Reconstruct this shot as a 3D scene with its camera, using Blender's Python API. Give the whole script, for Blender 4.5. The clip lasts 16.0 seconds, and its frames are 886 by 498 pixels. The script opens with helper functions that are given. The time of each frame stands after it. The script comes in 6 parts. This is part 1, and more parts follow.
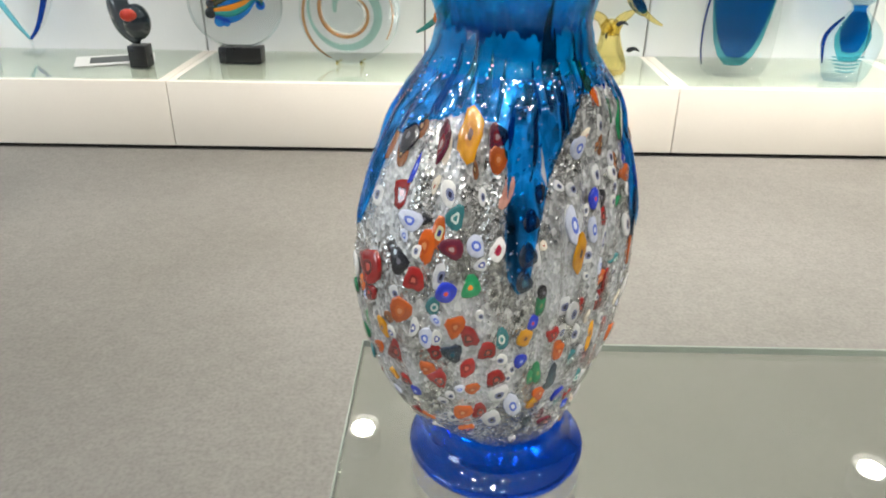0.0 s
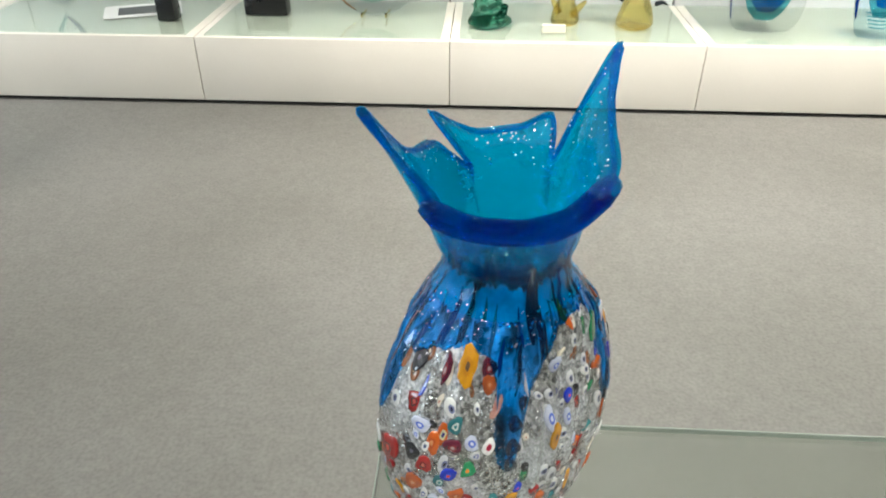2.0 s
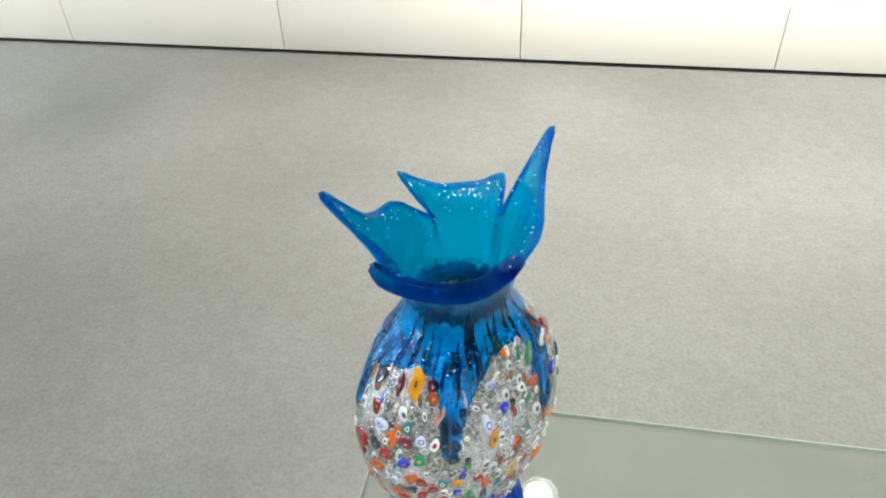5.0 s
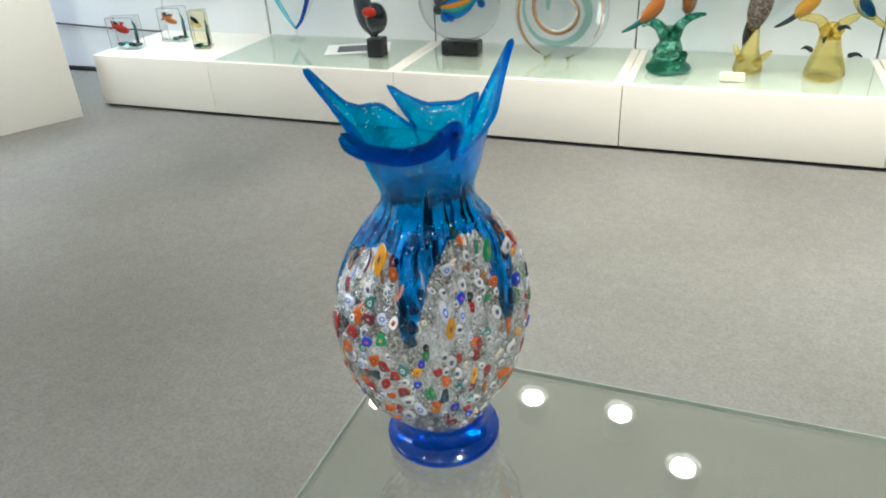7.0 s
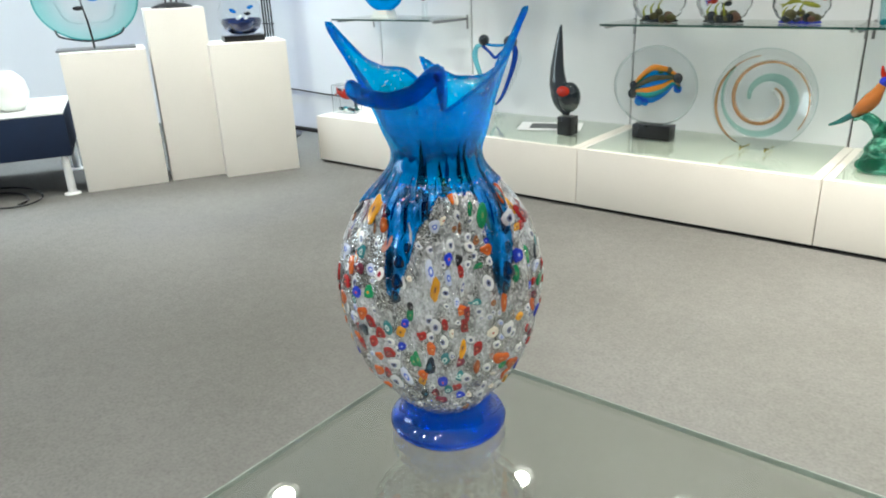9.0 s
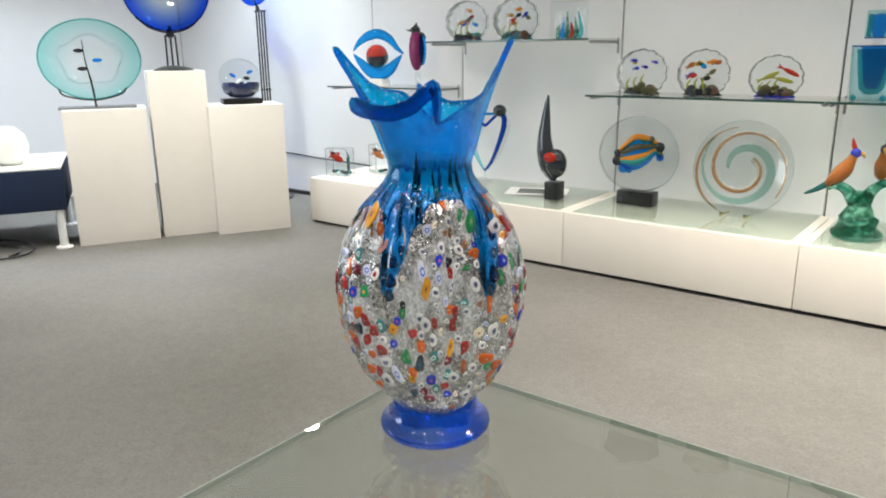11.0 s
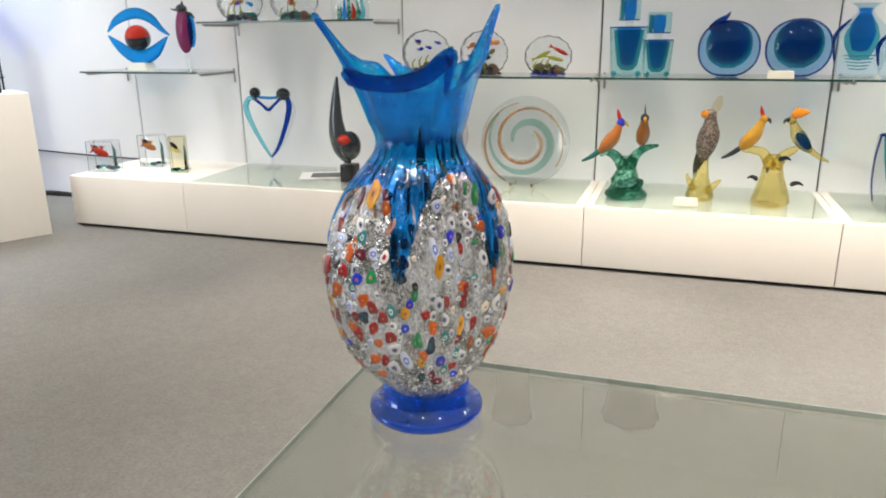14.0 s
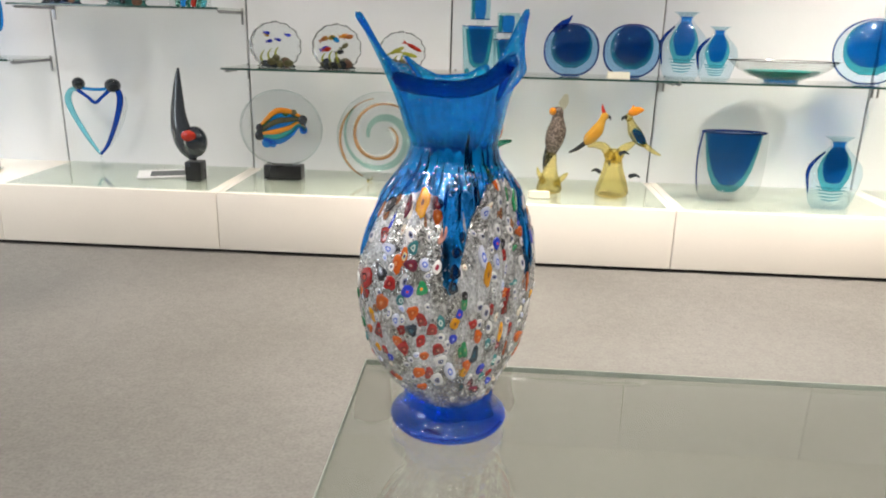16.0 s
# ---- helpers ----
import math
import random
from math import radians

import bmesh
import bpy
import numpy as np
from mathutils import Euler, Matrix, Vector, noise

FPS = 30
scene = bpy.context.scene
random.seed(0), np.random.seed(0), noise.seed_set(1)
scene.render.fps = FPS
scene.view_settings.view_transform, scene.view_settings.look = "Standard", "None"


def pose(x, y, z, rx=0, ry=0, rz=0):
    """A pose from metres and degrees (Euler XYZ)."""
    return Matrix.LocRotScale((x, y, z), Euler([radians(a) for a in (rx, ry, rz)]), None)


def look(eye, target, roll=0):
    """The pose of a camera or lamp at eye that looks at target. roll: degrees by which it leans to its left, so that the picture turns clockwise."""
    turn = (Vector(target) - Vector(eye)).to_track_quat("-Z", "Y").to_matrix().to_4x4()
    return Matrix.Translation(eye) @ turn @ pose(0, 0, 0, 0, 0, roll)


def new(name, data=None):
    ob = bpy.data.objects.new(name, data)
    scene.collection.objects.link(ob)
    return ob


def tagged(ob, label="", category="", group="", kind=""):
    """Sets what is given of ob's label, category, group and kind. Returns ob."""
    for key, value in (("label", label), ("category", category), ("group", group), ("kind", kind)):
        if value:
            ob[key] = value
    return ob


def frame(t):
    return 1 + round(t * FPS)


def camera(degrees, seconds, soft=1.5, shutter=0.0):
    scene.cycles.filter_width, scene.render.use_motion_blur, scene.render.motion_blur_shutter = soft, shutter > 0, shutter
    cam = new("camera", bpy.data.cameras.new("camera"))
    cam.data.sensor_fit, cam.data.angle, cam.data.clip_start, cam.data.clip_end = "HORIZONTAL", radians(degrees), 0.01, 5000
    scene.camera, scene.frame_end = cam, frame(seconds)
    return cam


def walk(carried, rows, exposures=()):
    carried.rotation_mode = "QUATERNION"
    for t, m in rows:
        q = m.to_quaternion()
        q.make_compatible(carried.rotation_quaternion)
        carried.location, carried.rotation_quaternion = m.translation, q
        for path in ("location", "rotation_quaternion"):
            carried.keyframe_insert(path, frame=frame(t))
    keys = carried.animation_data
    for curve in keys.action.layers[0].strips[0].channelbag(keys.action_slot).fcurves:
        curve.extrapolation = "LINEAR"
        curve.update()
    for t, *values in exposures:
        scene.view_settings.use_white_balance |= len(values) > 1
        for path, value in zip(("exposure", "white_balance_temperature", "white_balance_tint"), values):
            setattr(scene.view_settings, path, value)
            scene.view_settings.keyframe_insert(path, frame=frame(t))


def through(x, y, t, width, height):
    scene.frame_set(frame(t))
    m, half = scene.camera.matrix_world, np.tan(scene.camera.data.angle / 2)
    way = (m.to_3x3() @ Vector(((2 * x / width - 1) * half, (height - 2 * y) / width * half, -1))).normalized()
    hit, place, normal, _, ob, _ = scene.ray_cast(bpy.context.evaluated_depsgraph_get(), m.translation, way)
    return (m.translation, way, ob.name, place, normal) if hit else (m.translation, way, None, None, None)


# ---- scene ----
cam = camera(63.0, 16.0, soft=1.9)
PATH = [
    (0, (0.287, 0.203, 1.125), (0.261, 1.991, 0.23), 0.6),
    (0.5, (0.289, 0.194, 1.18), (0.273, 1.977, 0.274), 0.5),
    (1, (0.293, 0.185, 1.231), (0.26, 1.963, 0.316), -0.0),
    (1.5, (0.294, 0.177, 1.276), (0.239, 1.916, 0.29), 0.4),
    (2, (0.298, 0.208, 1.335), (0.208, 1.879, 0.24), 0.1),
    (2.5, (0.305, 0.225, 1.39), (0.221, 1.8, 0.16), 0.5),
    (3, (0.32, 0.227, 1.451), (0.219, 1.711, 0.114), -0.4),
    (3.5, (0.321, 0.219, 1.492), (0.217, 1.602, 0.052), -1.4),
    (4, (0.329, 0.217, 1.497), (0.144, 1.622, 0.085), -2.3),
    (4.5, (0.395, 0.204, 1.489), (0.093, 1.63, 0.12), -3.3),
    (4.7, (0.394, 0.193, 1.481), (0.099, 1.67, 0.164), -2.6),
    (6.8, (0.553, 0.056, 1.356), (-0.058, 1.68, 0.362), -3.1),
    (7, (0.568, 0.041, 1.344), (-0.08, 1.665, 0.373), -3.0),
    (7.5, (0.616, 0.047, 1.309), (-0.17, 1.636, 0.383), -3.3),
    (8, (0.676, 0.076, 1.266), (-0.285, 1.602, 0.402), -3.7),
    (8.5, (0.722, 0.094, 1.24), (-0.364, 1.581, 0.461), -3.2),
    (9, (0.762, 0.088, 1.221), (-0.411, 1.541, 0.506), -2.2),
    (9.2, (0.767, 0.085, 1.215), (-0.438, 1.534, 0.544), -2.0),
    (11.3, (0.809, 0.02, 1.159), (-0.354, 1.56, 0.634), -0.7),
    (11.5, (0.798, 0.02, 1.15), (-0.335, 1.579, 0.615), -0.5),
    (12, (0.76, -0.021, 1.15), (-0.246, 1.611, 0.583), -0.5),
    (12.5, (0.699, -0.024, 1.146), (-0.202, 1.678, 0.606), -0.5),
    (13, (0.666, -0.054, 1.159), (-0.143, 1.694, 0.619), -0.8),
    (13.5, (0.633, -0.062, 1.166), (-0.081, 1.723, 0.614), -0.9),
    (14, (0.575, -0.074, 1.162), (-0.021, 1.747, 0.587), -0.6),
    (14.5, (0.519, -0.08, 1.173), (0.123, 1.796, 0.604), 0.1),
    (15, (0.462, -0.091, 1.179), (0.152, 1.796, 0.593), 0.5),
    (15.5, (0.409, -0.08, 1.166), (0.181, 1.813, 0.562), 1.2),
    (16, (0.354, -0.099, 1.17), (0.243, 1.809, 0.582), 1.5),
]
# stops, kelvin and tint of the phone's own picture
TONE = [(0, 0.16, 6450, 7), (0.5, 0.08, 6400, 7), (1.5, 0.06, 6250, 3), (2.5, 0.0, 6350, 4), (3, -0.2, 6350, 4), (3.5, 0.1, 6200, 2), (4, 0.33, 6150, 2), (4.7, 0.42, 6080, 2), (7, 0.05, 6120, 1), (9.2, 0.12, 6170, 2), (11.3, 0.1, 6580, 8), (16, 0.13, 6650, 11)]
walk(cam, [(t, look(eye, target, roll)) for t, eye, target, roll in PATH], TONE)

# ---- light: ceiling spots, some of them added unseen, over a closed white showroom ----
CEILING = 3.0
# first ten stand where reflections place them; the rest are unseen, added for brightness
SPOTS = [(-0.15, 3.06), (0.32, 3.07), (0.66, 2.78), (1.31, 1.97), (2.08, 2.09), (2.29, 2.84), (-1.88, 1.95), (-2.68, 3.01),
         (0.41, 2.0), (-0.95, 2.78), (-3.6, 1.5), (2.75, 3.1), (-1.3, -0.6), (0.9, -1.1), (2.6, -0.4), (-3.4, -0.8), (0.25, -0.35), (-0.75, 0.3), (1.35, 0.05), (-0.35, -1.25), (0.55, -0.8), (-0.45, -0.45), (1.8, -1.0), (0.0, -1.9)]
# unseen cool lamps added to brighten the wall behind the pedestals
ADDED_COOL_SPOTS = [(-4.35, 3.2), (-4.7, 1.9), (-3.75, 3.75)]
SPOT_WATTS = 12.6
LAMP_COLOUR = (1.0, 0.94, 0.865)
for lx, ly in SPOTS + ADDED_COOL_SPOTS:
    cool = (lx, ly) in ADDED_COOL_SPOTS
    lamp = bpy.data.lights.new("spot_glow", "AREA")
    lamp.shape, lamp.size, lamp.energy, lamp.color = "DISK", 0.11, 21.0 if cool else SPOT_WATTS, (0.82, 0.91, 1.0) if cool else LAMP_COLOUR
    if lx > 1.2 and ly > 2.5:
        lamp.energy *= 1.5
    elif ly > 2.5:
        lamp.energy *= 0.52 if -0.3 < lx < 0.8 else 0.72
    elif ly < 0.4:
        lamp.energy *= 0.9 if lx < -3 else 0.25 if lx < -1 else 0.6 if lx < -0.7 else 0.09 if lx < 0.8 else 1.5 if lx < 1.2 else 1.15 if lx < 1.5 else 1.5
    elif 0.3 < lx < 0.5:
        lamp.energy *= 0.88
    if ly > 2.5 and lx > -1:
        lamp.color = (1.0, 0.89, 0.775)
    lamp.spread = radians(75 if ly > 2.5 and -0.3 < lx < 0.8 else 88 if ly > 2.5 and lx > 1.2 else 100)
    place = pose(lx, ly, 2.795, 10 if lx > 1.2 and ly > 2.5 else 0)
    if (lx, ly) == (-1.88, 1.95):
        lamp.energy *= 1.95
        place = look((lx, ly, 2.795), (-3.0, 2.35, 0.2))
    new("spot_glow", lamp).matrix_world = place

# added cool fill light in an invented window, left of and behind the visitor
cool_fill_lamp = bpy.data.lights.new("added_cool_fill", "AREA")
cool_fill_lamp.shape, cool_fill_lamp.size, cool_fill_lamp.size_y, cool_fill_lamp.energy, cool_fill_lamp.color = "RECTANGLE", 2.2, 1.8, 85, (0.80, 0.90, 1.0)
new("added_cool_fill", cool_fill_lamp).matrix_world = look((-5.56, -2.39, 1.6), (0, -1.6, 0.9))

sky_world = bpy.data.worlds.new("sky")
scene.world = sky_world
sky_world.use_nodes = True
sky = sky_world.node_tree.nodes.new("ShaderNodeTexSky")
sky.sky_type, sky.sun_disc, sky.sun_elevation = "NISHITA", False, radians(40)
sky_world.node_tree.links.new(sky.outputs[0], sky_world.node_tree.nodes["Background"].inputs[0])
sky_world.node_tree.nodes["Background"].inputs[1].default_value = 0.08

# ---- materials ----
def surface(name, colour, rough=0.5, metal=0.0, trans=0.0, ior=1.45, coat=0.0):
    m = bpy.data.materials.new(name)
    m.use_nodes = True
    b = m.node_tree.nodes["Principled BSDF"]
    for key, value in (("Base Color", (*colour, 1)), ("Roughness", rough), ("Metallic", metal), ("Transmission Weight", trans), ("IOR", ior), ("Coat Weight", coat)):
        b.inputs[key].default_value = value
    return m


def node(m, kind, **values):
    n = m.node_tree.nodes.new("ShaderNode" + kind)
    for key, value in values.items():
        n.inputs[key.replace("_", " ")].default_value = value
    return n


def wire(m, a, b):
    m.node_tree.links.new(a, b)


def coords(m, stretch=(1, 1, 1)):
    tc, mp = node(m, "TexCoord"), node(m, "Mapping", Scale=stretch)
    wire(m, tc.outputs["Object"], mp.inputs["Vector"])
    return mp.outputs["Vector"]


def ramp(m, source, stops):
    r = node(m, "ValToRGB")
    r.color_ramp.elements[0].position, r.color_ramp.elements[0].color = stops[0][0], (*stops[0][1], 1)
    r.color_ramp.elements[1].position, r.color_ramp.elements[1].color = stops[-1][0], (*stops[-1][1], 1)
    for at, colour in stops[1:-1]:
        r.color_ramp.elements.new(at).color = (*colour, 1)
    wire(m, source, r.inputs[0])
    return r.outputs[0]


def mixed(m, a, b, amount, blend="MIX"):
    x = m.node_tree.nodes.new("ShaderNodeMix")
    x.data_type, x.blend_type = "RGBA", blend
    for value, i in ((amount, 0), (a, 6), (b, 7)):
        if isinstance(value, (int, float)):
            x.inputs[i].default_value = value
        elif isinstance(value, tuple):
            x.inputs[i].default_value = (*value, 1)
        else:
            wire(m, value, x.inputs[i])
    return x.outputs[2]


def worn(name, colour, rough, coarse=3.0, fine=60.0, depth=0.06, bump=0.0, bump_scale=200.0):
    """Paint or cloth with soft large stains and a fine grain."""
    m = surface(name, colour, rough)
    b, v = m.node_tree.nodes["Principled BSDF"], coords(m)
    n1, n2 = node(m, "TexNoise", Scale=coarse, Detail=4.0), node(m, "TexNoise", Scale=fine, Detail=3.0)
    wire(m, v, n1.inputs["Vector"]), wire(m, v, n2.inputs["Vector"])
    dark = tuple(c * (1 - 2 * depth) for c in colour)
    c1 = mixed(m, dark, colour, ramp(m, n1.outputs[0], [(0.3, (0, 0, 0)), (0.65, (1, 1, 1))]))
    c2 = mixed(m, c1, ramp(m, n2.outputs[0], [(0.3, (0.8,) * 3), (0.7, (1.0,) * 3)]), depth * 4 if depth < 0.2 else 0.8, "MULTIPLY")
    wire(m, c2, b.inputs["Base Color"])
    r = node(m, "MapRange", To_Min=max(rough - 0.08, 0.02), To_Max=min(rough + 0.1, 1))
    wire(m, n1.outputs[0], r.inputs["Value"]), wire(m, r.outputs[0], b.inputs["Roughness"])
    if bump:
        n3, bu = node(m, "TexNoise", Scale=bump_scale, Detail=2.0), node(m, "Bump", Strength=bump, Distance=0.002)
        wire(m, v, n3.inputs["Vector"]), wire(m, n3.outputs[0], bu.inputs["Height"]), wire(m, bu.outputs[0], b.inputs["Normal"])
    return m


def clear(name, tint, ior=1.45, rough=0.0, ripple=0.0, radial=None):
    """Thin glass: tinted see-through, with gloss that grows at a slant."""
    m = bpy.data.materials.new(name)
    m.use_nodes = True
    nodes = m.node_tree.nodes
    nodes.remove(nodes["Principled BSDF"])
    w, t, g, x = node(m, "LayerWeight", Blend=0.5), node(m, "BsdfTransparent", Color=(*tint, 1)), node(m, "BsdfGlossy", Roughness=rough), node(m, "MixShader")
    f0 = ((ior - 1) / (ior + 1)) ** 2
    power, f = node(m, "Math"), node(m, "MapRange", To_Min=f0, To_Max=1.0)
    power.operation, power.inputs[1].default_value = "POWER", 5.0
    wire(m, w.outputs["Facing"], power.inputs[0]), wire(m, power.outputs[0], f.inputs["Value"])
    wire(m, f.outputs[0], x.inputs[0]), wire(m, t.outputs[0], x.inputs[1]), wire(m, g.outputs[0], x.inputs[2])
    wire(m, x.outputs[0], nodes["Material Output"].inputs["Surface"])
    if radial:
        height, near, far, middle = radial
        d, low = node(m, "VectorMath"), node(m, "MapRange", From_Min=near, From_Max=far)
        d.operation, d.inputs[1].default_value = "DISTANCE", (0, 0, height)
        wire(m, coords(m), d.inputs[0]), wire(m, d.outputs["Value"], low.inputs["Value"])
        wire(m, mixed(m, middle, tint, low.outputs[0]), t.inputs[0])
    if ripple:
        n, bu = node(m, "TexNoise", Scale=70.0, Detail=2.0), node(m, "Bump", Strength=ripple, Distance=0.003)
        wire(m, coords(m), n.inputs["Vector"]), wire(m, n.outputs[0], bu.inputs["Height"]), wire(m, bu.outputs[0], g.inputs["Normal"])
    return m


def solid(name, colour, tint, through=0.4, ior=1.45, rough=0.01, ripple=0.0, swirl=None, sparkle=0.0):
    """Thick coloured glass: bending glass, part of which lets light straight through."""
    m = surface(name, colour, rough, trans=1.0, ior=ior)
    nodes = m.node_tree.nodes
    b, t, x = nodes["Principled BSDF"], node(m, "BsdfTransparent", Color=(*tint, 1)), node(m, "MixShader", Fac=through)
    wire(m, b.outputs[0], x.inputs[1]), wire(m, t.outputs[0], x.inputs[2]), wire(m, x.outputs[0], nodes["Material Output"].inputs["Surface"])
    if ripple:
        n, bu = node(m, "TexNoise", Scale=26.0, Detail=2.6), node(m, "Bump", Strength=ripple, Distance=0.004)
        wire(m, coords(m, (1, 1, 1.7)), n.inputs["Vector"]), wire(m, n.outputs[0], bu.inputs["Height"]), wire(m, bu.outputs[0], b.inputs["Normal"])
    if sparkle:
        b.inputs["Coat Weight"].default_value, b.inputs["Coat IOR"].default_value, b.inputs["Coat Roughness"].default_value = 1.0, 1.45, 0.06
        b.inputs["Specular IOR Level"].default_value = 0.15
        n, bu = node(m, "TexNoise", Scale=75.0, Detail=3.0), node(m, "Bump", Strength=sparkle, Distance=0.003)
        wire(m, coords(m, (1, 1, 0.7)), n.inputs["Vector"]), wire(m, n.outputs[0], bu.inputs["Height"]), wire(m, bu.outputs[0], b.inputs["Coat Normal"])
    if swirl:
        n = node(m, "TexNoise", Scale=22.0, Detail=2.0, Distortion=1.6)
        wire(m, coords(m, (1, 1, 1.6)), n.inputs["Vector"])
        wire(m, mixed(m, swirl, tint, ramp(m, n.outputs[0], [(0.40, (0, 0, 0)), (0.56, (1, 1, 1))])), t.inputs[0])
        wire(m, mixed(m, swirl, colour, ramp(m, n.outputs[0], [(0.40, (0, 0, 0)), (0.56, (1, 1, 1))])), b.inputs["Base Color"])
    return m


def glow(name, colour, strength):
    m = bpy.data.materials.new(name)
    m.use_nodes = True
    b = m.node_tree.nodes["Principled BSDF"]
    b.inputs["Emission Color"].default_value, b.inputs["Emission Strength"].default_value = (*colour, 1), strength
    return m


def carpet_material():
    m = surface("grey_carpet", (0.22, 0.215, 0.2), 0.95)
    b, v = m.node_tree.nodes["Principled BSDF"], coords(m)
    big, mid, fine = node(m, "TexNoise", Scale=0.9, Detail=3.0), node(m, "TexNoise", Scale=30.0, Detail=4.0), node(m, "TexNoise", Scale=95.0, Detail=4.0)
    for n in (big, mid, fine):
        wire(m, v, n.inputs["Vector"])
    base = mixed(m, (0.148, 0.144, 0.134), (0.178, 0.174, 0.164), ramp(m, big.outputs[0], [(0.35, (0, 0, 0)), (0.65, (1, 1, 1))]))
    base = mixed(m, base, ramp(m, mid.outputs[0], [(0.32, (0.91,) * 3), (0.68, (1.01,) * 3)]), 1.0, "MULTIPLY")
    base = mixed(m, base, ramp(m, fine.outputs[0], [(0.30, (0.85, 0.845, 0.84)), (0.5, (0.99,) * 3), (0.70, (1.09, 1.09, 1.085))]), 1.0, "MULTIPLY")
    # carpet a little darker in one soft, uneven patch
    spread, patch_fade = node(m, "VectorMath"), node(m, "MapRange", From_Min=0.10, From_Max=0.36)
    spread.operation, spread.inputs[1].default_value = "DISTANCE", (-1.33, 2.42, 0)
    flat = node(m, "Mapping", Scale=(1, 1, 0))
    patch_noise = node(m, "TexNoise", Scale=5.0, Detail=3.0)
    wire(m, v, patch_noise.inputs["Vector"]), wire(m, mixed(m, v, patch_noise.outputs["Color"], 0.18), flat.inputs["Vector"])
    wire(m, flat.outputs[0], spread.inputs[0]), wire(m, spread.outputs["Value"], patch_fade.inputs["Value"])
    base = mixed(m, base, ramp(m, patch_fade.outputs[0], [(0.0, (0.83, 0.84, 0.85)), (1.0, (1, 1, 1))]), 1.0, "MULTIPLY")
    wire(m, base, b.inputs["Base Color"])
    bu = node(m, "Bump", Strength=0.22, Distance=0.003)
    wire(m, fine.outputs[0], bu.inputs["Height"]), wire(m, bu.outputs[0], b.inputs["Normal"])
    b.inputs["Specular IOR Level"].default_value = 0.15
    return m


def foil_material():
    """Crackled silver leaf under clear glass, drawn out upwards."""
    m = surface("silver_leaf", (0.7, 0.7, 0.68), 0.2, 0.5, coat=1.0)
    m.node_tree.nodes["Principled BSDF"].inputs["Coat IOR"].default_value = 1.95
    m.node_tree.nodes["Principled BSDF"].inputs["Coat Roughness"].default_value = 0.05
    b, v = m.node_tree.nodes["Principled BSDF"], coords(m, (1, 1, 0.62))
    cells, grain, patches = node(m, "TexVoronoi", Scale=480.0), node(m, "TexNoise", Scale=460.0, Detail=3.0), node(m, "TexNoise", Scale=30.0, Detail=3.0)
    for n in (cells, grain, patches):
        wire(m, v, n.inputs["Vector"])
    flake = ramp(m, cells.outputs["Color"], [(0.10, (0.07, 0.068, 0.066)), (0.32, (0.30, 0.295, 0.29)), (0.58, (0.54, 0.54, 0.53)), (0.88, (0.92, 0.92, 0.92))])
    milky = mixed(m, (0.40, 0.42, 0.45), flake, ramp(m, patches.outputs[0], [(0.40, (0.25,) * 3), (0.58, (1, 1, 1))]))
    wire(m, mixed(m, milky, ramp(m, grain.outputs[0], [(0.3, (0.62,) * 3), (0.55, (1.05,) * 3)]), 0.75, "MULTIPLY"), b.inputs["Base Color"])
    wire(m, ramp(m, patches.outputs[0], [(0.38, (0.12,) * 3), (0.58, (0.80,) * 3)]), b.inputs["Metallic"])
    bu = node(m, "Bump", Strength=1.0, Distance=0.0016)
    wire(m, mixed(m, cells.outputs["Distance"], grain.outputs[0], 0.5), bu.inputs["Height"]), wire(m, bu.outputs[0], b.inputs["Normal"])
    soft = node(m, "Bump", Strength=0.8, Distance=0.002)
    wire(m, cells.outputs["Distance"], soft.inputs["Height"]), wire(m, soft.outputs[0], b.inputs["Coat Normal"])
    return m


def lining_material():
    """Crumpled silver leaf drawn out into upright streaks, with dark gaps."""
    m = surface("streaked_silver", (0.5, 0.5, 0.5), 0.26, 0.4)
    b, v = m.node_tree.nodes["Principled BSDF"], coords(m, (1, 1, 0.22))
    streaks, spots, crumple = node(m, "TexNoise", Scale=62.0, Detail=2.0), node(m, "TexNoise", Scale=110.0, Detail=1.0), node(m, "TexVoronoi", Scale=300.0)
    wire(m, v, streaks.inputs["Vector"]), wire(m, coords(m, (1, 1, 0.6)), spots.inputs["Vector"]), wire(m, coords(m, (1, 1, 0.4)), crumple.inputs["Vector"])
    base = ramp(m, streaks.outputs[0], [(0.36, (0.05,) * 3), (0.46, (0.40,) * 3), (0.60, (0.92,) * 3)])
    base = mixed(m, base, ramp(m, spots.outputs[0], [(0.32, (0.12,) * 3), (0.44, (1, 1, 1))]), 0.8, "MULTIPLY")
    wire(m, mixed(m, base, ramp(m, crumple.outputs["Color"], [(0.15, (0.5,) * 3), (0.7, (1.1,) * 3)]), 0.8, "MULTIPLY"), b.inputs["Base Color"])
    bu = node(m, "Bump", Strength=1.0, Distance=0.0022)
    wire(m, mixed(m, streaks.outputs[0], crumple.outputs["Distance"], 0.4), bu.inputs["Height"]), wire(m, bu.outputs[0], b.inputs["Normal"])
    return m


CARPET = carpet_material()
LINING = lining_material()
FOIL = foil_material()
WALL = worn("white_wall_paint", (0.75, 0.76, 0.785), 0.55, 1.2, 90, 0.02, 0.08, 300)
GREY_WALL = worn("unseen_wall_grey", (0.16, 0.16, 0.165), 0.6, 1.2, 90, 0.04, 0.08, 300)
CEIL = worn("white_ceiling_paint", (0.82, 0.82, 0.81), 0.7, 1.0, 60, 0.02)
LAMINATE = worn("warm_white_laminate", (0.80, 0.755, 0.69), 0.38, 2.0, 110, 0.018, 0.03, 260)
